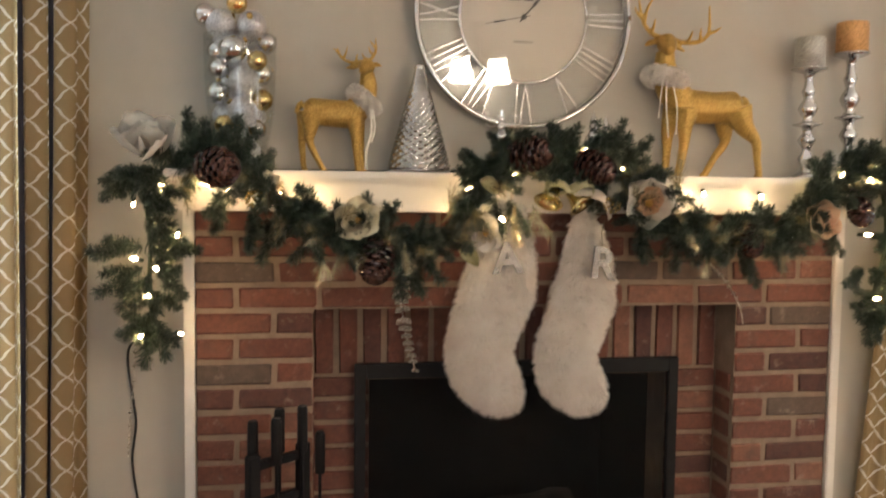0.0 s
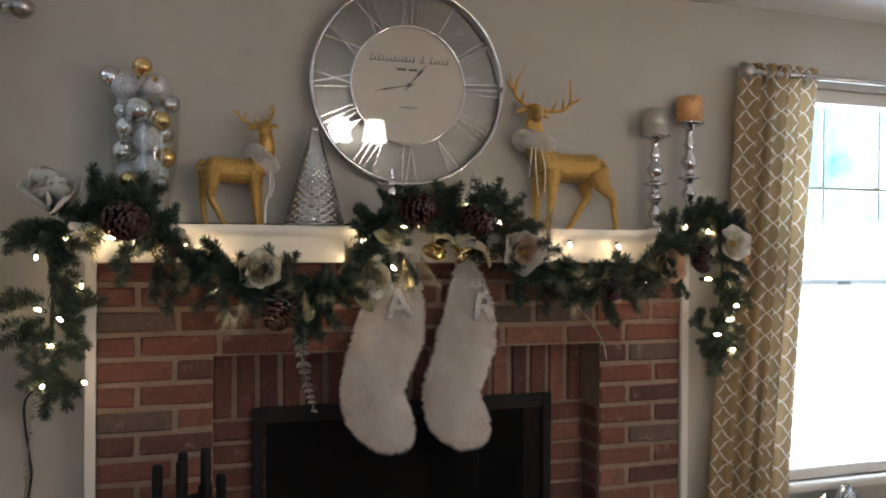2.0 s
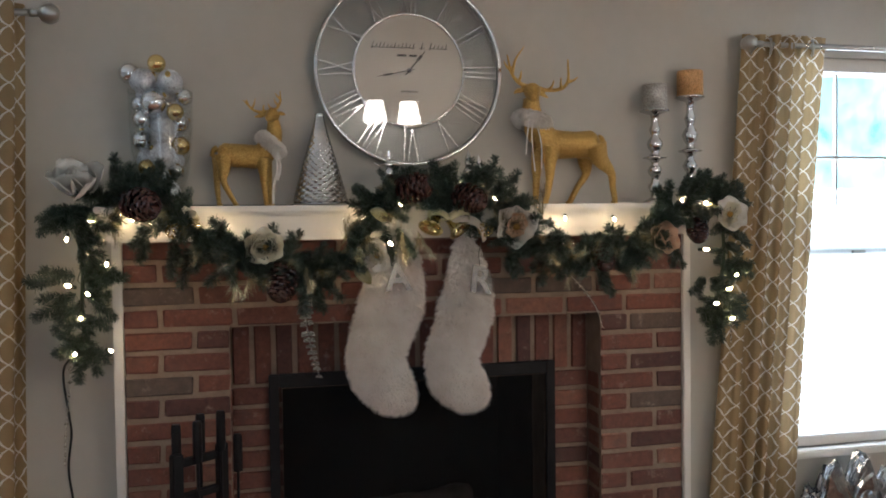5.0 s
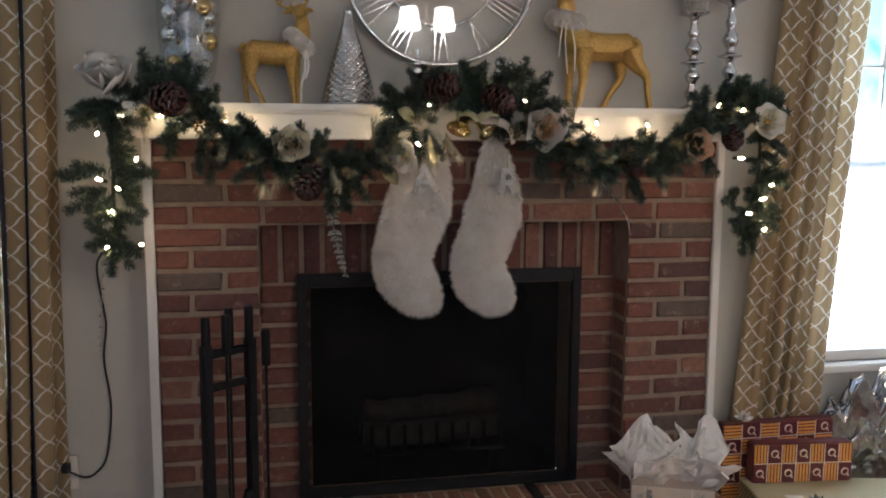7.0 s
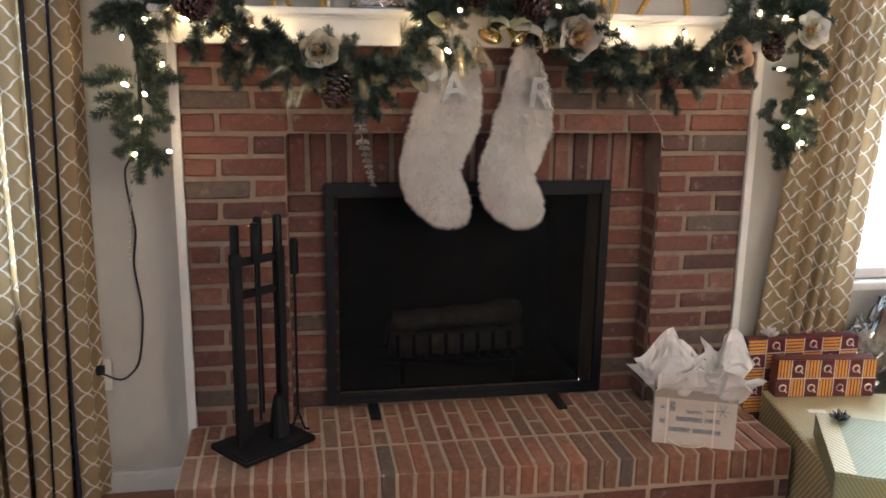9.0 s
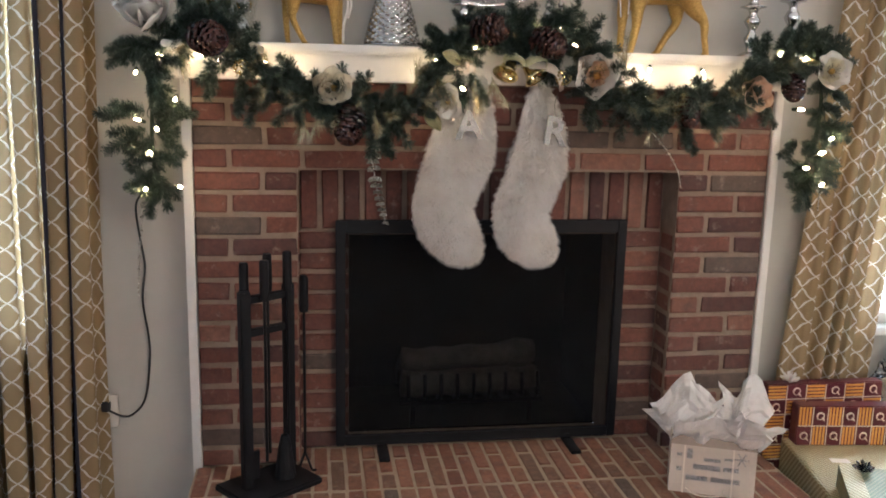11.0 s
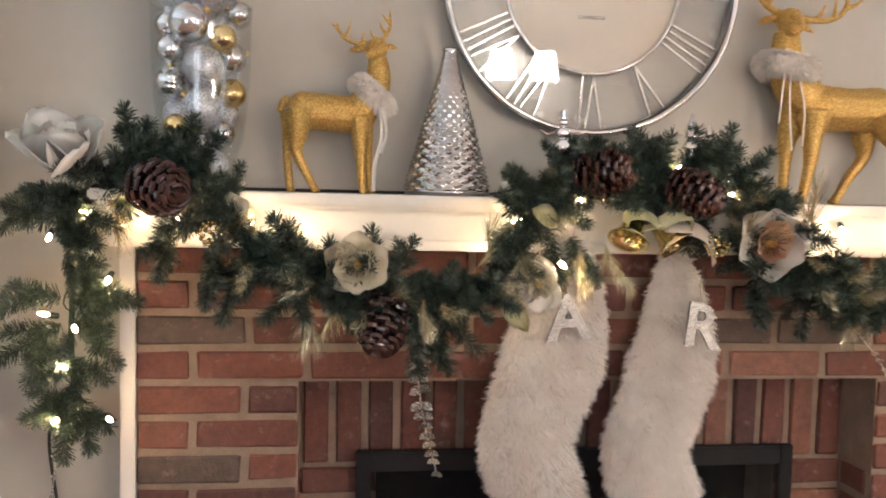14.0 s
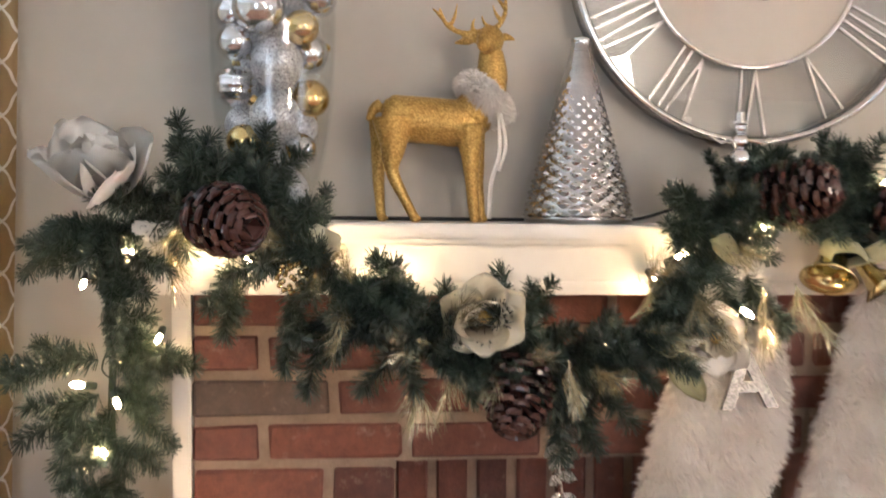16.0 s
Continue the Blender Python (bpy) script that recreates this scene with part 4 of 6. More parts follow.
# glass vase full of baubles
VX, VY = -0.815, -0.005
vase = thing("hurricane_vase", (VX, VY, MT), "tall clear glass vase filled with silver and gold baubles", "vase")
prof = [(0.0, 0.006), (0.046, 0.006), (0.056, 0.022), (0.070, 0.060), (0.081, 0.110), (0.089, 0.170), (0.093, 0.24), (0.094, 0.30), (0.095, 0.345)]
inner = [(r - 0.003 if r > 0.003 else 0.0, z + 0.004) for r, z in prof[::-1]]
part("glass_body", lathe(prof + inner, 48), M_VASE, vase, "", True)
part("foot_ring", lathe([(0.0, 0.0), (0.047, 0.0), (0.050, 0.003), (0.047, 0.0058), (0.0, 0.0058)], 40), M_VASE, vase, "", True)
rim = tube([(0.0935 * math.cos(k * math.pi / 24), 0.0935 * math.sin(k * math.pi / 24), 0.349) for k in range(49)], 0.0024, 8)
part("rim", rim, M_VASE, vase, "rounded glass rim", True)
rng = random.Random(11)
placed = []
FRONT = [(-6, 429, 27, "g"), (-88, 402, 31, "s"), (-50, 380, 38, "t"), (31, 376, 38, "t"), (68, 335, 27, "s"), (-17, 310, 38, "s"), (45, 284, 26, "g"), (-52, 262, 27, "s"), (10, 230, 38, "t"), (-56, 202, 31, "s"), (57, 186, 28, "g"), (7, 153, 38, "t"), (-40, 118, 25, "g"), (43, 108, 24, "s"), (-22, 70, 26, "g")]
kinds = []
for u, v, r, k in FRONT:
    x, z, r = u / 1000, v / 1000, r / 1000
    wall = max(abs(x), float(np.interp(z, [p[1] for p in prof], [p[0] for p in prof])) - r - 0.005)
    placed.append((Vector((x, -math.sqrt(max(0.0, wall * wall - x * x)) * (0.9 if z < 0.33 else 0.5), z)), r))
    kinds.append(k)
for r, tries in ((0.037, 2500), (0.031, 2500), (0.026, 2500), (0.021, 2500)):
    for _ in range(tries):
        z = rng.uniform(0.03, 0.385)
        wall = np.interp(z, [p[1] for p in prof], [p[0] for p in prof]) - 0.005 if z < 0.335 else max(0.0, 0.098 - (z - 0.335) * 0.55)
        if wall < r:
            continue
        a, q = rng.uniform(0, 2 * math.pi), (wall - r) * math.sqrt(rng.uniform(0.3, 1))
        p = Vector((q * math.cos(a), q * math.sin(a), z))
        if r < 0.03 and p.y < -0.01:
            continue
        if z < r + 0.012 or any((p - o).length < (r + s) * 0.94 for o, s in placed):
            continue
        placed.append((p, r))
for i, (p, r) in enumerate(placed):
    mat, lab = rng.choices(((M_SHINY_SILVER, "shiny silver bauble in the glass vase"), (M_SUGAR, "silver glitter bauble in the glass vase"), (M_SHINY_GOLD, "shiny gold bauble in the glass vase"), (M_GOLD, "gold glitter bauble in the glass vase")), (8, 11, 1, 0.4))[0]
    if i < len(kinds):
        mat, lab = {"g": (M_SHINY_GOLD, "shiny gold bauble in the glass vase"), "s": (M_SHINY_SILVER, "shiny silver bauble in the glass vase"), "t": (M_SUGAR, "silver glitter bauble in the glass vase")}[kinds[i]]
    b = thing("bauble", (VX + p.x, VY + p.y, MT + p.z), lab, "bauble", "baubles in the vase")
    b.rotation_euler = (rng.uniform(-1.2, 1.2), rng.uniform(-1.2, 1.2), 0)
    sph = bmesh.new()
    if mat is M_SHINY_GOLD and i % 2 or mat is M_SHINY_SILVER and i % 3 == 0:
        pr = [(0.0, -r)] + [(r * math.cos(t) * (1 + 0.035 * math.cos(t * 16)), r * math.sin(t)) for t in [math.radians(-85 + 5 * k) for k in range(35)]] + [(0.0, r)]
        lathe(pr, 20, (0, 0, 0), sph)
    else:
        ball(sph, (0, 0, 0), r, 20)
    part("globe", sph, mat, b, "", True)
    part("cap", lathe([(0.0, r * 1.18), (r * 0.2, r * 1.17), (r * 0.22, r * 0.95), (0.0, r * 0.95)], 10), M_SHINY_GOLD, b)

# ---- garland over the mantel ----
def sprig_mesh(seed, length, needles, material, name="sprig", spread=1.08, nl=0.025, twigs=3):
    rng = random.Random(seed)
    bm = bmesh.new()
    for twig in range(twigs):
        a0 = twig * 2 * math.pi / max(1, twigs - 1) + rng.uniform(-0.4, 0.4)
        lean = 0.0 if twig == 0 else rng.uniform(0.5, 0.9)
        way = Vector((math.cos(a0) * lean, math.sin(a0) * lean, 1.0)).normalized()
        start, tl = (0.0, length) if twig == 0 else (length * rng.uniform(0.05, 0.4), length * rng.uniform(0.5, 0.68))
        bend = Vector((rng.uniform(-0.22, 0.22), rng.uniform(-0.22, 0.22), 0))
        turn = way.to_track_quat("Z", "Y")
        root = Vector((0, 0, start))
        at = [root + way * tl * k / 8 + bend * tl * (k / 8) ** 2 for k in range(9)]
        tube(at, [0.0017 - 0.00012 * k for k in range(9)], 5, bm)
        count = int(needles * tl / length)
        for k in range(count):
            f = (k + rng.random()) / count
            p = at[min(8, int(f * 8.99))]
            p = p + (at[min(8, int(f * 8.99) + 1)] - p) * (f * 8.99 % 1)
            a = rng.uniform(0, 2 * math.pi)
            lift = (spread if f < 0.93 else spread * 0.5) * rng.uniform(0.7, 1.25)
            d = turn @ Vector((math.cos(a) * math.sin(lift), math.sin(a) * math.sin(lift), math.cos(lift)))
            ln = nl * rng.uniform(0.75, 1.2) * (1.0 - 0.1 * f)
            s = d.cross(Vector((rng.uniform(-1, 1), rng.uniform(-1, 1), rng.uniform(-1, 1)))).normalized() * (0.0009 if material is M_NEEDLE else 0.00045)
            bm.faces.new([bm.verts.new(q) for q in (p - s, p + s, p + d * ln + s * 0.8, p + d * ln - s * 0.8)])
    me = bpy.data.meshes.new(name)
    bm.to_mesh(me)
    bm.free()
    me.materials.append(material)
    return me


SPRIGS = [sprig_mesh(k, 0.100 + 0.010 * (k % 3), 430, M_NEEDLE) for k in range(6)]
TINSELS = [sprig_mesh(40 + k, 0.08, 120, M_TINSEL, "tinsel_spray", 0.42, 0.045, 2) for k in range(2)]

GARLAND = spline([(-1.04, -0.03, 0.93), (-1.045, -0.04, 1.05), (-1.04, -0.045, 1.18), (-1.05, -0.05, 1.30), (-0.95, -0.06, 1.355), (-0.85, -0.08, 1.365), (-0.76, -0.11, 1.30), (-0.66, -0.13, 1.235), (-0.54, -0.135, 1.180), (-0.42, -0.135, 1.160), (-0.31, -0.135, 1.175), (-0.23, -0.125, 1.255),
                  (-0.16, -0.10, 1.35), (-0.08, -0.085, 1.385), (0.02, -0.08, 1.375), (0.12, -0.085, 1.385), (0.20, -0.095, 1.345), (0.27, -0.12, 1.27), (0.36, -0.135, 1.205), (0.48, -0.14, 1.185), (0.60, -0.14, 1.185), (0.70, -0.13, 1.22), (0.79, -0.11, 1.285), (0.90, -0.08, 1.345), (1.0, -0.06, 1.355), (1.06, -0.05, 1.28),
                  (1.075, -0.045, 1.16), (1.06, -0.04, 1.04), (1.03, -0.035, 0.95)], 6)
garland = thing("garland", (0, 0, HZ), "artificial pine garland draped along the mantel and down both ends", "garland")
part("vine", tube([p.copy() for p in GARLAND], 0.006, 6), M_STEM, garland)
rng = random.Random(21)


def sprout(p, d, mesh, parent, roll, scale=1.0):
    ob = new(mesh.name.split(".")[0], mesh)
    ob.parent = parent
    q = Vector(d).to_track_quat("Z", "Y") @ Euler((0, 0, roll)).to_quaternion()
    ob.matrix_basis = Matrix.LocRotScale(p, q, (scale, scale, scale))
    return ob


n_path = len(GARLAND)
for i, p in enumerate(GARLAND):
    t = (GARLAND[min(i + 1, n_path - 1)] - GARLAND[max(i - 1, 0)]).normalized()
    ends = abs(p.x) > 0.98 and p.z < 1.30
    centre = abs(p.x - 0.03) < 0.22 and p.z > 1.3
    for k in range(int(i % 3 > 0) if ends else 2 if centre or i % 2 else 1):
        if ends:
            d = Vector((rng.uniform(-1, 1) * 0.95, -rng.uniform(0.1, 0.45), rng.uniform(-0.8, 0.15)))
            sc = rng.uniform(0.54, 0.72)
        elif centre:
            d = Vector((rng.uniform(-1, 1), -rng.uniform(0.1, 0.6), rng.uniform(-0.9, 0.75)))
            sc = rng.uniform(0.65, 0.85)
        elif p.z > 1.3:
            d = Vector((rng.uniform(-0.9, 0.9), -rng.uniform(0.2, 0.7), rng.uniform(-0.5, 0.85)))
            sc = rng.uniform(0.6, 0.85)
        else:
            d = t * rng.choice((-0.6, 0.6, 0.9)) + Vector((rng.uniform(-0.3, 0.3), -rng.uniform(0.15, 0.6), rng.uniform(-0.75, 0.55)))
            sc = rng.uniform(0.62, 0.92)
        q = p + Vector((rng.uniform(-0.008, 0.008), -rng.uniform(0.0, 0.02), rng.uniform(-0.008, 0.008)))
        sprout(q, d, rng.choice(SPRIGS), garland, rng.uniform(0, 6.28), sc * 1.16)
# sprigs that stand out against the wall and the brick
for x, y, z, dx, dz, sc in ((-1.05, -0.04, 0.95, -0.22, -1, 1.0), (-1.03, -0.045, 0.95, 0.35, -1, 0.95), (-1.06, -0.05, 1.14, -1, 0.0, 1.0), (-1.02, -0.05, 1.14, 1, 0.02, 0.95), (-1.06, -0.05, 1.09, -0.8, -0.6, 1.0), (-1.02, -0.05, 1.08, 0.8, -0.6, 0.8), (-1.07, -0.05, 1.33, -1, -0.15, 0.75), (-1.07, -0.06, 1.33, -0.7, -0.7, 0.8),
                         (-0.93, -0.04, 1.37, 0.05, 1, 0.95), (-0.83, -0.07, 1.37, 0.3, 1, 0.85), (-0.75, -0.10, 1.31, 0.3, 1, 0.7), (-0.86, -0.09, 1.28, -0.15, -1, 0.95), (-0.78, -0.11, 1.25, 0.05, -1, 0.9), (-0.72, -0.12, 1.22, -0.45, -0.9, 1.0), (-0.60, -0.14, 1.20, -0.6, -0.9, 1.0), (-0.42, -0.14, 1.13, 0.5, -1, 1.0), (-0.36, -0.14, 1.16, 0.1, -1, 1.0),
                         (-0.30, -0.14, 1.17, -0.4, -0.9, 0.8), (-0.45, -0.12, 1.2, 0.35, 0.55, 0.7), (-0.12, -0.06, 1.39, -0.3, 0.5, 0.6), (0.19, -0.06, 1.38, 0.02, 1, 0.9), (0.23, -0.07, 1.36, 0.4, 0.9, 0.85), (0.05, -0.06, 1.40, 0.2, 0.9, 0.5), (-0.15, -0.11, 1.28, 0.1, -1, 0.95), (-0.11, -0.11, 1.27, 0.4, -0.9, 0.8), (0.26, -0.13, 1.22, -0.05, -1, 0.9),
                         (0.40, -0.14, 1.25, 0.05, -1, 1.1), (0.37, -0.14, 1.20, -0.1, -1, 0.9), (0.56, -0.14, 1.17, 0.1, -1, 1.0), (0.63, -0.14, 1.17, 0.3, -0.8, 0.8), (0.78, -0.10, 1.26, 0.25, 0.9, 0.75), (0.82, -0.12, 1.22, 0.3, -1, 0.8), (0.95, -0.05, 1.37, 0.25, 1, 0.75), (1.05, -0.05, 1.35, 0.7, 0.6, 0.8), (1.08, -0.05, 1.33, 1, 0.05, 0.8),
                         (1.03, -0.05, 0.97, -0.35, -1, 1.0), (1.05, -0.05, 0.97, -0.02, -1, 0.95), (1.08, -0.05, 1.0, 0.7, -0.7, 0.9), (1.0, -0.05, 1.08, -0.7, -0.6, 0.75), (1.08, -0.05, 1.12, 0.8, -0.4, 0.9)):
    sprout((x, y, z), (dx, -0.18, dz), rng.choice(SPRIGS), garland, rng.uniform(0, 6.28), sc)
for x, y, z, dx, dz in ((-0.55, -0.16, 1.17, -0.12, -1), (-0.60, -0.16, 1.16, -0.35, -1), (-0.73, -0.14, 1.29, -0.3, 0.2), (-0.96, -0.08, 1.33, 0.3, -0.7), (-0.10, -0.14, 1.255, 0.15, -1), (-0.05, -0.14, 1.26, 0.35, -1), (0.21, -0.15, 1.26, 0.1, 0.1), (0.46, -0.16, 1.17, -0.25, -0.9), (0.66, -0.16, 1.17, 0.15, -1), (0.36, -0.15, 1.30, -0.1, 0.5), (-0.30, -0.15, 1.21, 0.4, 0.4)):
    sprout((x, y, z), (dx, -0.25, dz), rng.choice(TINSELS), garland, rng.uniform(0, 6.28), 0.95)

for i in range(26, n_path - 26, 5):
    for _ in range(2):
        p = GARLAND[i] + Vector((rng.uniform(-0.02, 0.02), -rng.uniform(0.03, 0.06), rng.uniform(-0.02, 0.02)))
        sprout(p, (rng.uniform(-0.9, 0.9), -0.5, rng.uniform(-0.9, 0.5)), rng.choice(TINSELS), garland, rng.uniform(0, 6.28), rng.uniform(0.55, 0.8))
for x, z in ((-0.771, 1.270), (0.163, 1.262)):
    berries = thing("berry_cluster", (x, -0.165, HZ + z), "cluster of tiny gold glitter beads in the garland", "berry cluster", "gold bead clusters")
    for k in range(34):
        a, h = k * 2.39996, 1 - 2 * (k + 0.5) / 34
        q = math.sqrt(1 - h * h)
        bead = bmesh.new()
        ball(bead, (0.024 * q * math.cos(a), 0.012 * q * math.sin(a), 0.021 * h), 0.0042, 8)
        part("bead", bead, M_BELL, berries, "", True)

# string of lights
lights = thing("string_lights", (0, 0, HZ), "string of warm lit mini bulbs wound through the garland", "string lights")
part("wire", tube(spline([p + Vector((0.012 * math.sin(2.1 * i), -0.02, 0.014 * math.cos(1.7 * i))) for i, p in enumerate(GARLAND[::2])], 3), 0.0014, 5), M_WIRE, lights)
BULBS = [(-1.062, -0.056, 0.914), (-1.005, -0.062, 1.299), (-1.083, -0.018, 1.251), (-0.969, -0.054, 1.176), (1.098, -0.066, 1.089), (0.424, -0.137, 1.208), (0.716, -0.107, 1.181), (-0.709, -0.097, 1.288), (-0.426, -0.106, 1.156), (-1.067, -0.09, 1.116), (-1.019, -0.09, 1.092), (-1.036, -0.09, 1.019), (-0.96, -0.09, 0.925),
         (-0.891, -0.075, 1.304), (-0.84, -0.09, 1.29), (-0.621, -0.09, 1.239), (-0.223, -0.11, 1.298), (-0.101, -0.12, 1.341), (-0.10, -0.10, 1.408), (0.106, -0.09, 1.409), (0.159, -0.09, 1.409), (0.206, -0.09, 1.364), (0.836, -0.09, 1.30), (0.877, -0.09, 1.352), (0.967, -0.09, 1.342), (0.963, -0.09, 1.182), (1.051, -0.09, 1.043),
         (1.003, -0.09, 0.995), (1.065, -0.09, 0.94), (0.629, -0.085, 1.29), (0.454, -0.085, 1.295), (0.802, -0.075, 1.328), (-0.25, -0.085, 1.262), (-0.145, -0.16, 1.225)]
bulb_bm = bmesh.new()
lathe([(0.0, -0.004), (0.0022, -0.003), (0.0026, 0.0), (0.0026, 0.006), (0.0014, 0.011), (0.0, 0.013)], 8, (0, 0, 0), bulb_bm)
bulb_me = bpy.data.meshes.new("bulb")
bulb_bm.to_mesh(bulb_me)
bulb_bm.free()
bulb_me.materials.append(M_BULB)
sock_bm = lathe([(0.0, -0.018), (0.0034, -0.018), (0.0036, -0.003), (0.0, -0.002)], 8)
sock_me = bpy.data.meshes.new("bulb_socket")
sock_bm.to_mesh(sock_me)
sock_bm.free()
sock_me.materials.append(M_WIRE)
for x, y, z in BULBS:
    q = Vector((rng.uniform(-0.6, 0.6), -0.9, rng.uniform(-0.5, 0.5))).to_track_quat("Z", "Y")
    b = new("bulb", bulb_me)
    b.parent = lights
    b.matrix_basis = Matrix.LocRotScale((x, y - 0.02, z), q, (1.65, 1.65, 1.4))
    s = new("bulb_socket", sock_me)
    s.parent = b

# flowers
def petal_mesh(name, length, width, cup, material, seed):
    rng = random.Random(seed)
    bm = bmesh.new()
    nu, nv = 7, 8
    grid = []
    for j in range(nv + 1):
        f = j / nv
        w = width * math.sin(math.pi * min(1.0, 0.12 + 0.80 * f)) ** 0.8
        row = []
        for i in range(nu + 1):
            s = 2 * i / nu - 1
            ruffle = 0.05 * length * f * math.sin(5 * s + seed) + 0.03 * length * rng.uniform(-1, 1) * f
            row.append(bm.verts.new((s * w, length * f * (1 - 0.10 * s * s * f), cup * length * (f ** 1.6) + 0.35 * w * s * s + ruffle)))
        grid.append(row)
    for j in range(nv):
        for i in range(nu):
            bm.faces.new((grid[j][i], grid[j][i + 1], grid[j + 1][i + 1], grid[j + 1][i]))
    bmesh.ops.solidify(bm, geom=list(bm.faces), thickness=0.0008)
    me = bpy.data.meshes.new(name)
    bm.to_mesh(me)
    bm.free()
    me.materials.append(material)
    me.polygons.foreach_set("use_smooth", [True] * len(me.polygons))
    return me


PETALS = {m.name: [petal_mesh("petal", 0.062, 0.036, 0.55, m, k) for k in range(3)] + [petal_mesh("petal", 0.045, 0.028, 0.95, m, 5 + k) for k in range(2)] for m in (M_PETAL, M_PEACH, M_CREAM)}


def flower(at, face, size, material, inner, label, seed, close=0.0):
    rng = random.Random(seed)
    f = thing("magnolia_flower", (at[0], at[1], HZ + at[2]), label, "artificial flower", "fabric flowers on the garland")
    f.rotation_mode = "QUATERNION"
    f.rotation_quaternion = Vector(face).to_track_quat("Z", "Y")
    f.scale = (size, size, size)
    for ring, n, tilt in ((0, 6, 0.10), (1, 5, 0.55)):
        for k in range(n):
            me = rng.choice(PETALS[(material if ring == 0 else inner).name][:3] if ring == 0 else PETALS[inner.name][3:])
            ob = new("petal", me)
            ob.parent = f
            ob.matrix_basis = pose(0, 0, 0.004 * ring, 0, 0, 360 * (k + 0.5 * ring) / n + rng.uniform(-8, 8)) @ pose(0, 0.005, 0, tilt * 40 + rng.uniform(-14, 16) + close, rng.uniform(-12, 12), 0)
    c = bmesh.new()
    ball(c, (0, 0, 0.014), 0.011, 10, (1, 1, 1.2))
    part("flower_centre", c, M_GOLD, f, "gold glitter centre")
    st = bmesh.new()
    for k in range(10):
        a = k * 2.4
        tube([(0, 0, 0.01), (0.012 * math.cos(a), 0.012 * math.sin(a), 0.03), (0.022 * math.cos(a), 0.022 * math.sin(a), 0.040)], [0.0007, 0.0006, 0.0012], 4, st)
    part("stamens", st, M_TINSEL, f)
    return f


flower((-1.040, -0.095, 1.378), (0.04, -0.62, 0.78), 1.55, M_PETAL, M_PETAL, "white fabric magnolia with gold edges at the garland's corner", 1, 30.0)
flower((-0.512, -0.175, 1.218), (-0.25, -1, 0.05), 0.92, M_CREAM, M_CREAM, "cream fabric magnolia on the pine garland", 2)
flower((-0.180, -0.165, 1.188), (-0.45, -1, -0.15), 0.80, M_PETAL, M_CREAM, "white fabric magnolia above a stocking", 3)
flower((0.262, -0.175, 1.268), (-0.35, -1, 0.1), 1.08, M_PETAL, M_PEACH, "white fabric magnolia with a peach glowing heart", 4)
flower((0.775, -0.165, 1.225), (-0.3, -1, 0.1), 0.85, M_PEACH, M_PEACH, "peach fabric magnolia lit by a bulb", 5)
flower((1.030, -0.150, 1.30), (-0.3, -1, 0.15), 0.95, M_PETAL, M_CREAM, "white and gold fabric magnolia at the garland's end", 6)
flower((-0.735, -0.13, 1.300), (0.0, -1, 0.2), 0.6, M_CREAM, M_CREAM, "small cream blossom tucked in the garland", 7)


# pinecones
def cone_scales(seed, length=0.078, rad=0.036):
    """Overlapping woody scales, each with a thick blunt end."""
    rng = random.Random(seed)
    bm = bmesh.new()
    n = 76
    for k in range(n):
        f = (k + 0.5) / n
        a = k * 2.39996 + rng.uniform(-0.1, 0.1)
        r = rad * (math.sin(math.pi * (0.20 + 0.74 * f)) ** 0.6)
        out = Vector((math.cos(a), math.sin(a), 0))
        side = Vector((-math.sin(a), math.cos(a), 0))
        d = (out + Vector((0, 0, 0.05 + 1.1 * f + rng.uniform(-0.1, 0.1)))).normalized()
        nrm = side.cross(d)
        base = out * r * 0.15 + Vector((0, 0, length * (f * 0.92)))
        ln = r * 0.92
        w, t = rad * 0.25 * (1.1 - 0.35 * f), rad * 0.075
        rings = []
        for g, ww, tt in ((0.0, 0.35, 0.6), (0.7, 0.95, 0.9), (0.92, 1.0, 1.7), (1.0, 0.45, 0.8)):
            c = base + d * ln * g
            rings.append([bm.verts.new(c + side * w * ww * sx + nrm * t * tt * sz) for sx, sz in ((-1, -0.6), (1, -0.6), (1, 0.6), (0, 1.1), (-1, 0.6))])
        for p, q in zip(rings, rings[1:]):
            for i in range(5):
                bm.faces.new((p[i], p[(i + 1) % 5], q[(i + 1) % 5], q[i]))
        bm.faces.new(rings[-1])
    return bm


for k, (x, y, z, dx, dz, sc, lab) in enumerate(((-0.866, -0.135, 1.348, 0.45, -0.1, 1.32, "brown pinecone lying on the garland's top"), (-0.468, -0.165, 1.122, -0.2, -0.8, 1.25, "dark brown pinecone hanging tip down"), (-0.072, -0.135, 1.392, 0.6, 0.1, 1.25, "brown pinecone in the centre swag"), (0.104, -0.14, 1.362, 0.5, -0.25, 1.2, "brown pinecone in the centre swag"),
                                              (0.545, -0.165, 1.175, 0.1, -0.9, 1.0, "brown pinecone on the pine garland"), (0.905, -0.13, 1.255, -0.1, -0.9, 0.95, "brown pinecone on the pine garland"))):
    y -= 0.028
    sc *= 1.08
    ob = thing("pinecone", (x, y, HZ + z), lab, "pinecone", "pinecones on the garland")
    part("core", lathe([(0.0, 0.0), (0.014, 0.004), (0.017, 0.03), (0.009, 0.062), (0.0, 0.07)], 10), M_CONE, ob, "", True)
    tagged(part("scale", cone_scales(k), M_CONE, ob), kind="stuff")
    d = Vector((dx, -0.55, dz)).normalized()
    ob.matrix_basis = Matrix.LocRotScale(Vector((x, y, HZ + z)) - d * 0.03 * sc, d.to_track_quat("Z", "Y"), (sc, sc, sc))

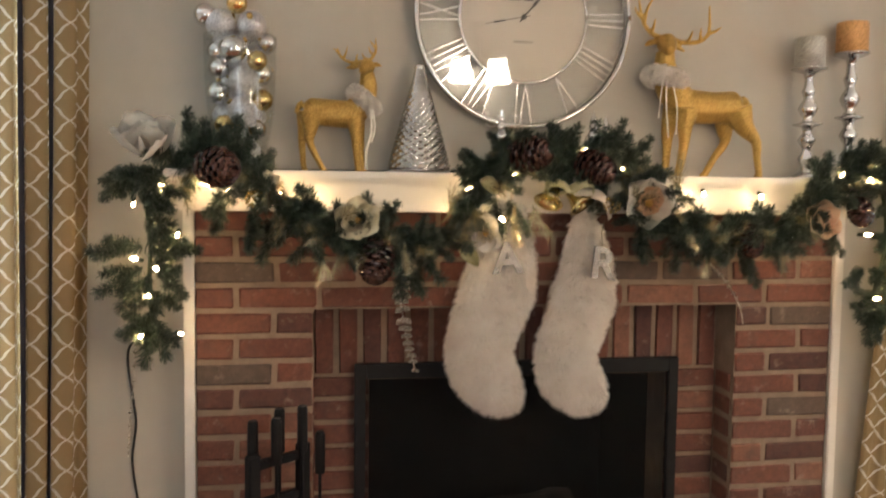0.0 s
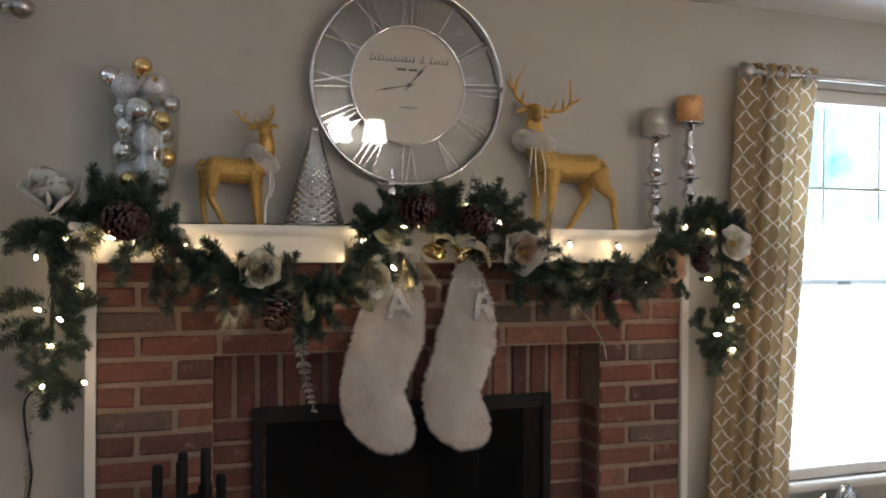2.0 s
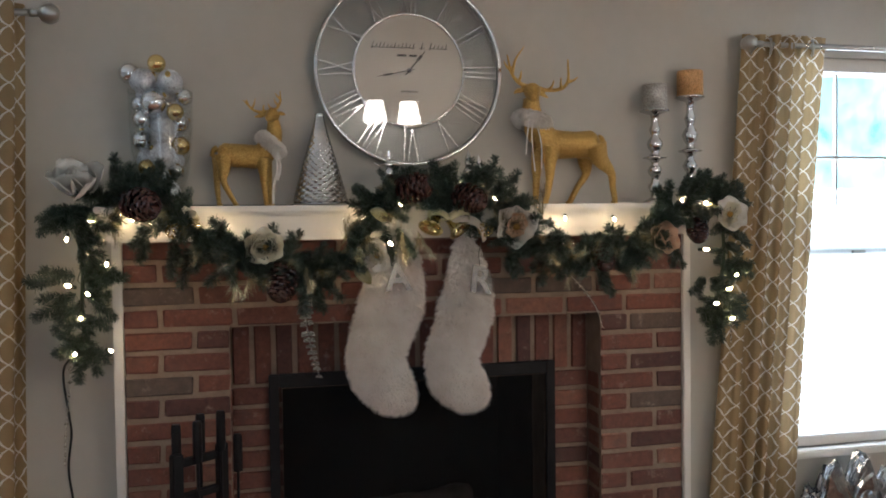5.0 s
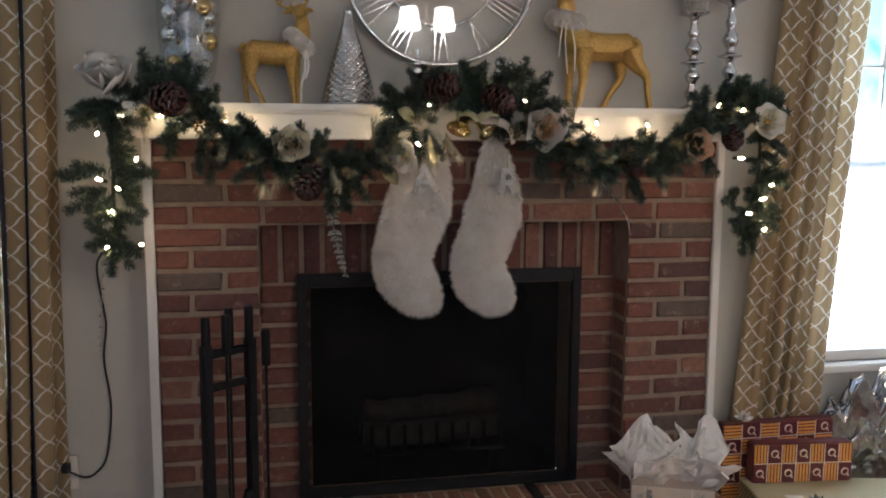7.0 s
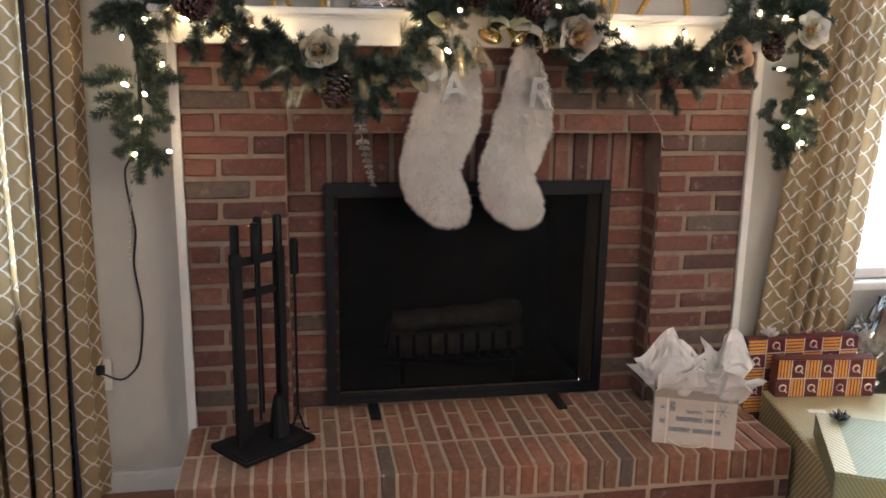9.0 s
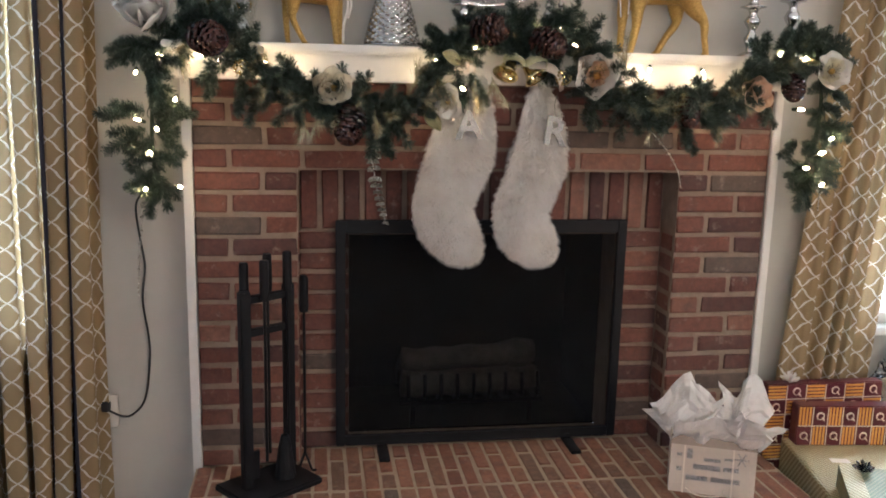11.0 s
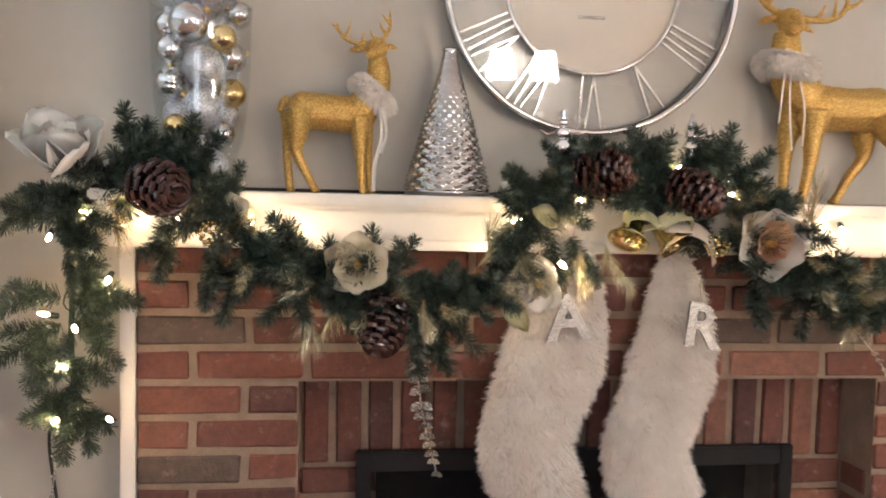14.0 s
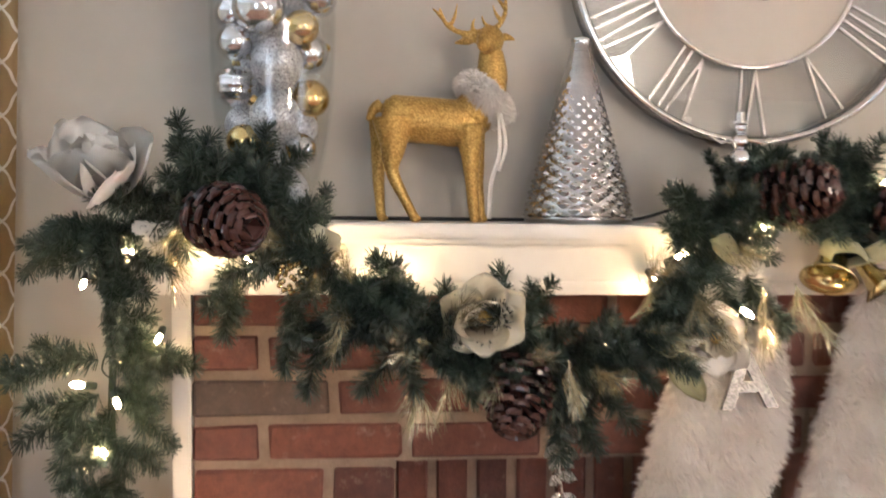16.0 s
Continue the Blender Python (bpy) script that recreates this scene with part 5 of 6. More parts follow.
# gold bells with a sheer bow
for k, (x, z, tx) in enumerate(((-0.005, 1.265, -28), (0.070, 1.255, 32))):
    b = thing("bell", (x, -0.155, HZ + z + 0.02), "shiny gold bell hanging in the centre swag", "bell", "gold bells")
    b.rotation_euler = (radians(-28), radians(-tx), 0)
    part("bell_body", lathe([(0.0, 0.040), (0.012, 0.038), (0.019, 0.026), (0.022, 0.008), (0.028, -0.010), (0.040, -0.022), (0.038, -0.023), (0.026, -0.010), (0.019, 0.008), (0.016, 0.024), (0.0, 0.035)], 28), M_BELL, b, "", True)
    cl = bmesh.new()
    ball(cl, (0, 0, -0.020), 0.008, 12)
    part("clapper", cl, M_BELL, b, "", True)
bow = thing("bow", (0.045, -0.165, HZ + 1.300), "sheer pale gold ribbon bow above the bells", "bow")
for s in (-1, 1):
    bm = bmesh.new()
    tube(spline([(0, 0, 0), (0.03 * s, -0.012, 0.018), (0.062 * s, -0.006, 0.016), (0.058 * s, 0.006, -0.010), (0.025 * s, 0.002, -0.008), (0, 0, 0)], 6), 0.016, 10, bm, 0.05)
    part("loop", bm, M_LEAF, bow, "", True)
bm = bmesh.new()
tube(spline([(0.01, 0, 0), (0.075, -0.005, -0.01), (0.105, 0.0, -0.035), (0.115, 0.004, -0.075)], 6), 0.020, 10, bm, 0.05)
part("tail", bm, M_RIBBON, bow, "", True)

def facing(d, tilt):
    """The turn that lays a leaf along d with its face to the room."""
    y = Vector(d).normalized()
    z = Vector((tilt, -1.0, 0.35))
    z = (z - y * z.dot(y)).normalized()
    return Matrix((y.cross(z), y, z)).transposed().to_quaternion()


# pale gold leaves between sprigs
for x, z, dx, dz in ((-0.285, 1.195, 0.6, -0.5), (-0.25, 1.155, 0.5, -0.8), (-0.15, 1.30, -0.7, 0.2)):
    ob = tagged(new("fabric_leaf", petal_mesh("fabric_leaf", 0.075, 0.022, 0.2, M_LEAF, int(abs(x) * 100))), "pale gold sheer fabric leaf on the garland", "leaf", "fabric leaves")
    ob.matrix_basis = Matrix.LocRotScale((x, -0.165, HZ + z), facing(Vector((dx, -0.3, dz)), 0.3), None)

# silver wire snowman and little trees
pick = thing("snowman_pick", (-0.136, -0.130, HZ + 1.428), "shiny silver snowman pick standing in the garland", "ornament")
bm = bmesh.new()
for z, r in ((0.012, 0.017), (0.038, 0.013), (0.058, 0.009)):
    ball(bm, (0, 0, z), r, 14)
part("body", bm, M_SHINY_SILVER, pick, "", True)
part("hat", lathe([(0.0, 0.064), (0.012, 0.064), (0.012, 0.067), (0.007, 0.067), (0.007, 0.080), (0.0, 0.080)], 16), M_SHINY_SILVER, pick)
for s in (-1, 1):
    part("twig_arm", tube([(0.010 * s, 0, 0.040), (0.030 * s, -0.004, 0.036), (0.046 * s, -0.004, 0.044)], [0.003, 0.0025, 0.002], 6), M_SHINY_SILVER, pick)
for x, z, k in ((0.122, 1.415, 1.0), (0.156, 1.40, 0.85)):
    p = thing("silver_tree_pick", (x, -0.120, HZ + z + 0.016), "small shiny silver tree pick standing in the garland", "ornament", "silver tree picks")
    part("stem", tube([(0, 0, 0), (0, 0, 0.016)], 0.003, 8), M_SHINY_SILVER, p)
    for r0, r1, z0, z1 in ((0.020, 0.006, 0.014, 0.040), (0.015, 0.004, 0.036, 0.060), (0.010, 0.001, 0.056, 0.084)):
        part("tier", lathe([(0.0, z0 + 0.002), (r0 * k, z0), (r0 * k * 0.9, z0 + 0.003), (r1 * k, z1), (0.0, z1 + 0.001)], 14), M_SHINY_SILVER, p, "", True)

# glitter leaf sprays that hang as icicles
def icicle(points, n, size, label):
    s = thing("glitter_spray", (points[0][0], points[0][1], HZ + points[0][2]), label, "ornament", "glitter leaf sprays")
    o = Vector(points[0])
    line = [p - o for p in spline(points, 10)]
    part("stalk", tube(line, [0.0016] * len(line), 5), M_SPRAY, s)
    me = petal_mesh("leaf", size, size * 0.36, 0.3, M_SPRAY, 9)
    rng = random.Random(n)
    for k in range(n):
        f = k / (n - 1)
        p = line[int(f * (len(line) - 1))]
        sc = (1.0 - 0.65 * f) * rng.uniform(0.85, 1.15) * (0.6 + 0.4 * min(1, f * 5))
        for side in (-1, 1):
            ob = new("leaf", me)
            ob.parent = s
            d = Vector((side * 0.85, -0.25, -0.45 + rng.uniform(-0.2, 0.2)))
            ob.matrix_basis = Matrix.LocRotScale(p, facing(d, rng.uniform(-0.5, 0.5)), (sc, sc, sc))


icicle([(-0.395, -0.150, 1.10), (-0.402, -0.158, 1.01), (-0.385, -0.150, 0.91), (-0.362, -0.145, 0.825)], 15, 0.032, "silver glitter leaf spray hanging like an icicle")
icicle([(0.44, -0.155, 1.12), (0.50, -0.16, 1.055), (0.545, -0.155, 0.99), (0.563, -0.15, 0.935)], 13, 0.012, "thin silver glitter spray bending over the brick")
icicle([(-1.09, 0.03, 0.93), (-1.10, 0.04, 0.80), (-1.115, 0.045, 0.66), (-1.12, 0.045, 0.56)], 11, 0.014, "thin clear glitter spray hanging by the wall")
icicle([(1.075, -0.07, 1.02), (1.08, -0.07, 0.96), (1.09, -0.065, 0.90), (1.095, -0.06, 0.85)], 9, 0.012, "thin silver glitter spray at the garland's end")


# ---- stockings ----
def stocking(spine, radii, seed, label):
    o = Vector((spine[0][0], -0.075, HZ + spine[0][1]))
    s = thing("christmas_stocking", o, label, "stocking", "stockings on the mantel")
    pts = spline([(x - spine[0][0], 0.010 * math.sin(i), z - spine[0][1]) for i, (x, z) in enumerate(spine)], 5)
    rad = [float(np.interp(i / 5, range(len(radii)), radii)) for i in range(len(pts))]
    bm = bmesh.new()
    rings = []
    for i, p in enumerate(pts):
        d = (pts[min(i + 1, len(pts) - 1)] - pts[max(i - 1, 0)])
        d = Vector((d.x, 0, d.z)).normalized()
        side = Vector((-d.z, 0, d.x))
        seg = 28
        rings.append([bm.verts.new(p + rad[i] * (side * math.cos(2 * math.pi * k / seg)) + Vector((0, 0.36 * min(rad[i], 0.09) * math.sin(2 * math.pi * k / seg), 0)) + Vector((noise.noise(p * 20 + Vector((k, seed, 0))), noise.noise(p * 25 + Vector((0, k, seed))), 0)) * 0.004) for k in range(seg)])
    for a, b in zip(rings, rings[1:]):
        for k in range(28):
            bm.faces.new((a[k], a[(k + 1) % 28], b[(k + 1) % 28], b[k]))
    bm.faces.new(rings[0][::-1]), bm.faces.new(rings[-1])
    bmesh.ops.recalc_face_normals(bm, faces=bm.faces)
    fur_part(bm, 42000, 0.018, 0.5, seed, M_FUR, s, 0.0008)
    part("sock_body", bm, M_FUR, s, "", True)
    part("hanging_loop", tube(spline([(-0.004, 0.01, -0.01), (-0.01, 0.0, 0.03), (0.004, -0.01, 0.05), (0.01, 0.0, 0.02), (0.004, 0.01, -0.01)], 5), 0.003, 6), M_RIBBON, s)
    return s


stocking([(-0.100, 1.262), (-0.105, 1.20), (-0.110, 1.12), (-0.125, 1.03), (-0.162, 0.93), (-0.183, 0.865), (-0.160, 0.80), (-0.118, 0.75), (-0.080, 0.725), (-0.055, 0.715)], [0.040, 0.062, 0.084, 0.100, 0.090, 0.084, 0.086, 0.074, 0.052, 0.022], 1, "white faux fur stocking with a glitter letter A")
stocking([(0.118, 1.250), (0.124, 1.19), (0.130, 1.12), (0.122, 1.01), (0.088, 0.91), (0.066, 0.845), (0.086, 0.785), (0.130, 0.742), (0.165, 0.722), (0.188, 0.712)], [0.020, 0.040, 0.064, 0.087, 0.081, 0.080, 0.084, 0.073, 0.052, 0.022], 2, "white faux fur stocking with a glitter letter R")


def letter(text, x, z, tilt, material):
    t = thing("letter_ornament", (x, -0.128, HZ + z), "silver glitter letter " + text + " hanging on the white stocking", "letter", "glitter letters")
    w = lettering(text, 0.118, pose(0, 0, 0, 82, 0, 0) @ pose(0, 0, 0, 0, 0, tilt), material, t, 0.004, 0.003)
    w.name = "letter_plate"
    part("hanging_string", tube([(0, 0.004, 0.045), (-0.004, 0.006, 0.085), (0.006, 0.014, 0.12)], 0.0012, 5), M_TINSEL, t)


letter("A", -0.113, 1.113, 2, M_SILVER)
letter("R", 0.155, 1.098, -9, M_SILVER)

# ---- presents ----
def gift_box(name, corner, size, yaw, material, label, group="wrapped presents"):
    g = thing(name, corner, label, "present", group)
    g.rotation_euler = (0, 0, radians(yaw))
    part("wrapped_box", boxes((0, size[0], 0, size[1], 0, size[2]), bevel=0.004), material, g)
    return g


def checker(g, size, cw, ch, skip=0, flat=False):
    """Printed squares: stripes and a round emblem by turns, with a thin cream lattice."""
    nx, nz = round(size[0] / cw), round(size[2] / ch)
    cw, ch = size[0] / nx, size[2] / nz
    lattice = bmesh.new()
    for i in range(1, nx):
        box(lattice, i * cw - 0.0016, i * cw + 0.0016, -0.0014, 0.0, 0.003, size[2] - 0.003)
    for j in range(1, nz):
        box(lattice, 0.003, size[0] - 0.003, -0.0012, 0.0, j * ch - 0.0016, j * ch + 0.0016)
    part("lattice_print", lattice, M_PALE, g, "thin cream lattice lines")
    for i in range(nx):
        for j in range(nz):
            x0, z0 = i * cw + 0.003, j * ch + 0.003
            x1, z1 = x0 + cw - 0.006, z0 + ch - 0.006
            if (i + j + skip) % 2:
                bm = bmesh.new()
                for k in range(4):
                    if flat:
                        a = z0 + (k + 0.12) * (z1 - z0) / 4
                        box(bm, x0, x1, -0.0010, 0.0, a, a + (z1 - z0) / 4 * 0.62)
                    else:
                        a = x0 + (k + 0.12) * (x1 - x0) / 4
                        box(bm, a, a + (x1 - x0) / 4 * 0.62, -0.0010, 0.0, z0, z1)
                part("stripe_print", bm, M_YELLOW, g, "yellow orange stripes")
            else:
                cx, cz, r = (x0 + x1) / 2, (z0 + z1) / 2, min(x1 - x0, z1 - z0) * 0.27
                bm = bmesh.new()
                tube([(cx + r * math.cos(t), -0.0008, cz + r * math.sin(t)) for t in [k * math.pi / 8 for k in range(17)]], 0.0042, 6, bm, 0.3)
                tube([(cx + r * 0.5, -0.0008, cz - r * 0.4), (cx + r * 1.3, -0.0008, cz - r * 1.3)], 0.004, 6, bm, 0.3)
                part("emblem_print", bm, M_PALE, g, "cream round emblem")


def star_bow(at, size, material, label):
    b = thing("gift_bow", at, label, "bow", "gift bows")
    rng = random.Random(int(at[0] * 1000))
    for k in range(16):
        a = k * 2.4
        lift = 0.25 + 0.07 * k
        out = Vector((math.cos(a) * math.cos(lift), math.sin(a) * math.cos(lift), math.sin(lift))) * size
        bm = tube(spline([(0, 0, 0), out * 0.6 + Vector((0, 0, size * 0.15)), out, out * 0.55 - Vector((0, 0, size * 0.08)), (0, 0, 0.001)], 4), size * 0.16, 6, None, 0.12)
        part("loop", bm, material, b)
    return b


GT = HZ + 0.045
gold = gift_box("gift_box", (1.045, -0.05, 0.0), (0.72, 0.70, GT), 0, M_GOLDWRAP, "large box in gold diagonal striped wrapping paper on the floor")
part("paper_flap", boxes((0.012, 0.70, 0.30, 0.52, GT - 0.001, GT + 0.0012), bevel=0.0005), M_GOLDWRAP, gold)
part("sticky_tape", boxes((0.10, 0.16, 0.505, 0.535, GT + 0.0012, GT + 0.0018)), M_PLATE, gold, "matt clear tape")
gold.matrix_basis = pose(1.045, -0.065, 0, 0, 0, -12) @ pose(0, -0.70, 0)
top = gift_box("gift_box", (1.06, -0.45, GT), (0.40, 0.42, 0.075), 0, M_GREENWRAP, "flat box in pale green and gold shiny paper")
part("gold_band", boxes((0.0, 0.055, 0.004, 0.416, 0.0755, 0.0775)), M_GOLDWRAP, top, "gold striped paper band")
top.matrix_basis = pose(1.015, -0.43, GT, 0, 0, -26) @ pose(0, -0.42, 0)
star_bow((1.052, -0.50, GT + 0.078), 0.034, M_FILM, "silver ribbon bow on a green gold present")
red1 = gift_box("gift_box", (1.055, -0.135, GT), (0.365, 0.055, 0.142), -6, M_MAROON, "present in maroon paper with yellow stripes and round emblems")
checker(red1, (0.365, 0.055, 0.142), 0.052, 0.071)
red2 = gift_box("gift_box", (0.985, -0.062, 0.0), (0.44, 0.045, HZ + 0.235), 0, M_MAROON, "tall present in maroon paper with yellow stripes behind the others")
red2.location.y = -0.050
checker(red2, (0.44, 0.045, HZ + 0.235), 0.073, 0.058, 1, True)
star_bow((1.065, -0.050, HZ + 0.245), 0.036, M_TISSUE, "white ribbon bow on a maroon present")

film = thing("gift_basket", (1.64, -0.002, 0.0), "gift wrapped in crumpled clear silver film", "present", "wrapped presents")
bm = bmesh.new()
bmesh.ops.create_icosphere(bm, subdivisions=5, radius=1.0)
for v in bm.verts:
    n = v.co.copy()
    k = 1 + 0.16 * noise.noise(n * 3.1) - 0.20 * abs(noise.noise(n * 5.3)) - 0.10 * abs(noise.noise(n * 11.0))
    peak = 0.10 * max(0.0, n.z) * abs(math.sin(7.0 * n.x + 0.6)) + 0.02 * noise.noise(n * 17.0)
    v.co = Vector((n.x * 0.29 * k, n.y * 0.075 * k, max(0.0, 0.28 + n.z * 0.29 * k + peak)))
part("crumpled_film", bm, M_FILM, film)

# gift bag with tissue on the hearth
bag = thing("gift_bag", (0.519, -0.320, HZ), "pearl white gift bag with silver lettering, stuffed with tissue paper", "gift bag")
bag.rotation_euler = (radians(-3), 0, radians(-22))
BW, BD, BH = 0.255, 0.105, 0.185
part("front_panel", boxes((0, BW, 0, 0.003, 0, BH), bevel=0.001), M_BAG, bag)
part("back_panel", boxes((0, BW, BD - 0.003, BD, 0, BH), bevel=0.001), M_BAG, bag)
for x in (0.0, BW - 0.003):
    part("side_panel", boxes((x, x + 0.003, 0.003, BD - 0.003, 0, BH)), M_BAG, bag)
part("bag_bottom", boxes((0.003, BW - 0.003, 0.003, BD - 0.003, 0.0, 0.003)), M_BAG, bag)
part("fold_band", boxes((0.0, BW, -0.002, 0.0, BH - 0.030, BH), bevel=0.0005), simple("taupe_card", (0.27, 0.22, 0.18), (0.33, 0.28, 0.23), 12, 0.5), bag, "taupe folded top band")
bm = bmesh.new()
rng = random.Random(8)
for z, x0, x1, tall in ((0.112, 0.050, 0.066, 0.070), (0.108, 0.10, 0.150, 0.024), (0.080, 0.070, 0.150, 0.036), (0.082, 0.160, 0.205, 0.030), (0.118, 0.16, 0.185, 0.014), (0.044, 0.050, 0.115, 0.034), (0.044, 0.125, 0.210, 0.034), (0.118, 0.02, 0.035, 0.022), (0.070, 0.02, 0.036, 0.030)):
    box(bm, x0, x1, -0.0012, 0.0, z, z + tall * 0.45)
part("lettering", bm, M_SILVER, bag, "silver lettering bars")
for x in (0.040, 0.185):
    part("ribbon", boxes((x, x + 0.005, -0.0016, 0.0, 0.0, BH - 0.03)), M_RIBBON, bag)
part("handle", tube(spline([(0.05, -0.004, 0.02), (0.08, -0.014, 0.004), (0.12, -0.018, 0.003), (0.155, -0.010, 0.006), (0.165, -0.004, 0.022)], 6), 0.0025, 6), M_RIBBON, bag, "", True)
flake = bmesh.new()
for k in range(6):
    a = math.radians(60 * k)
    stroke(flake, (0.212, 0.125), (0.212 + 0.022 * math.cos(a), 0.125 + 0.022 * math.sin(a)), 0.003, -0.003, -0.0012)
part("snowflake", flake, M_SILVER, bag, "silver snowflake")


def tissue(at, sx, sz, yaw, tilt, seed):
    """One crumpled sheet, pulled up from the bag into a ragged point."""
    bm = bmesh.new()
    n = 12
    rng = random.Random(seed)
    off = Vector((seed * 3.1, seed * 1.7, 0))
    grid = []
    for j in range(n + 1):
        f = j / n
        row = []
        for i in range(n + 1):
            s = 2 * i / n - 1
            edge = 1 + 0.22 * math.sin(4.3 * s + seed * 2.1)
            p = Vector((s * sx * (0.35 + 0.65 * f), 0, sz * f * edge * (1 - 0.22 * abs(s))))
            c = noise.noise(p * 16 + off) * 0.030 + abs(noise.noise(p * 38 + off)) * 0.016
            row.append(bm.verts.new(p + Vector((c * 0.4, c * (0.4 + f) + 0.03 * f * f, 0))))
        grid.append(row)
    for j in range(n):
        for i in range(n):
            bm.faces.new((grid[j][i], grid[j][i + 1], grid[j + 1][i + 1], grid[j + 1][i]))
    ob = part("tissue_sheet", bm, M_TISSUE, bag, "crumpled white tissue paper")
    ob.matrix_basis = pose(*at, tilt, 0, yaw)
    m = ob.modifiers.new("thick", "SOLIDIFY")
    m.thickness = 0.0008


tissue((0.09, 0.080, 0.12), 0.18, 0.17, 6, -10, 7)
tissue((0.17, 0.030, 0.14), 0.16, 0.14, -6, 48, 8)
tissue((0.05, 0.070, 0.13), 0.12, 0.195, 12, 4, 1)
tissue((0.13, 0.080, 0.13), 0.16, 0.165, -4, -12, 2)
tissue((0.205, 0.075, 0.13), 0.085, 0.215, -16, -8, 3)
tissue((0.02, 0.035, 0.16), 0.10, 0.15, 48, 62, 4)
tissue((0.12, 0.020, 0.15), 0.15, 0.15, 4, 40, 5)
tissue((0.23, 0.035, 0.15), 0.11, 0.15, -34, 50, 6)

# ---- brickwork, hearth and firebox ----
ROW, ROW0, JOINT, FW, RW = 0.0695, -0.0075, 0.0155, 0.935, 0.625
PANEL_Y = 0.115
facade = structure("brick_facade", boxes((-FW, -RW, 0.003, 0.25, 0, 1.24), (RW, FW, 0.003, 0.25, 0, 1.24), (-RW, RW, 0.003, 0.25, 0.966, 1.24),
                   (-RW, -0.46, PANEL_Y + 0.007, 0.25, 0, 0.966), (0.46, RW, PANEL_Y + 0.007, 0.25, 0, 0.966), (-0.46, 0.46, PANEL_Y + 0.007, 0.25, 0.74, 0.966)),
                   M_MORTAR, "red brick fireplace surround with grey mortar joints", "fireplace")
facade.location.z = HZ
meshes = {}


def brick_mesh(sx, sy, sz, mat):
    key = (round(sx, 3), round(sy, 3), round(sz, 3), mat.name)
    if key not in meshes:
        variants = []
        for k in range(3):
            bm = boxes((-sx / 2, sx / 2, -sy / 2, sy / 2, -sz / 2, sz / 2), bevel=0.0)
            bmesh.ops.bevel(bm, geom=list(bm.edges), offset=0.004, segments=1, affect="EDGES")
            rng = random.Random(k * 7 + len(meshes))
            for v in bm.verts:
                v.co += Vector((rng.uniform(-1, 1), rng.uniform(-1, 1), rng.uniform(-1, 1))) * 0.0020
            me = bpy.data.meshes.new("brick")
            bm.to_mesh(me)
            bm.free()
            me.materials.append(mat)
            variants.append(me)
        meshes[key] = variants
    return meshes[key]


brick_rng = random.Random(5)


def lay(parent, x0, x1, y0, y1, z0, z1, mat):
    ob = new("brick", brick_rng.choice(brick_mesh(x1 - x0, y1 - y0, z1 - z0, mat)))
    ob.parent = parent
    ob.location = ((x0 + x1) / 2, (y0 + y1) / 2 + brick_rng.uniform(-0.002, 0.002), (z0 + z1) / 2 + brick_rng.uniform(-0.001, 0.001))
    ob.rotation_euler = (0, brick_rng.uniform(-0.006, 0.006), brick_rng.uniform(-0.006, 0.006))


J = JOINT / 2
HALF = 0.098
for r in range(0, 18):
    z0, z1 = ROW0 + r * ROW + J, min(ROW0 + (r + 1) * ROW - J, 1.232)
    z0 = max(z0, 0.002)
    if z1 - z0 < 0.02:
        continue
    if r < 14:
        for sign in (-1, 1):
            cut = FW - 0.205 if r % 2 else RW + 0.205
            dark = (sign < 0 and r in (1, 11)) or (sign > 0 and r in (9, 13, 3))
            odd_dark = M_BRICK_DARK if dark else M_BRICK
            a, b = sorted((sign * (RW + 0.001), sign * (cut - J)))
            lay(facade, a, b, -0.002, 0.02, z0, z1, odd_dark if not r % 2 else M_BRICK)
            a, b = sorted((sign * (cut + J), sign * FW))
            lay(facade, a, b, -0.002, 0.02, z0, z1, odd_dark if r % 2 else M_BRICK)
    else:
        x = -FW
        first = 0.205 if r % 2 else HALF
        while x < FW - 0.03:
            w = first if x == -FW else 0.205
            x1 = min(x + w, FW)
            if FW - x1 < 0.05:
                x1 = FW
            lay(facade, x, x1, -0.002, 0.02, z0, z1, M_BRICK_DARK if (r == 15 and x == -FW) or (r == 15 and 0.15 < x < 0.4) else M_BRICK)
            x = x1 + JOINT
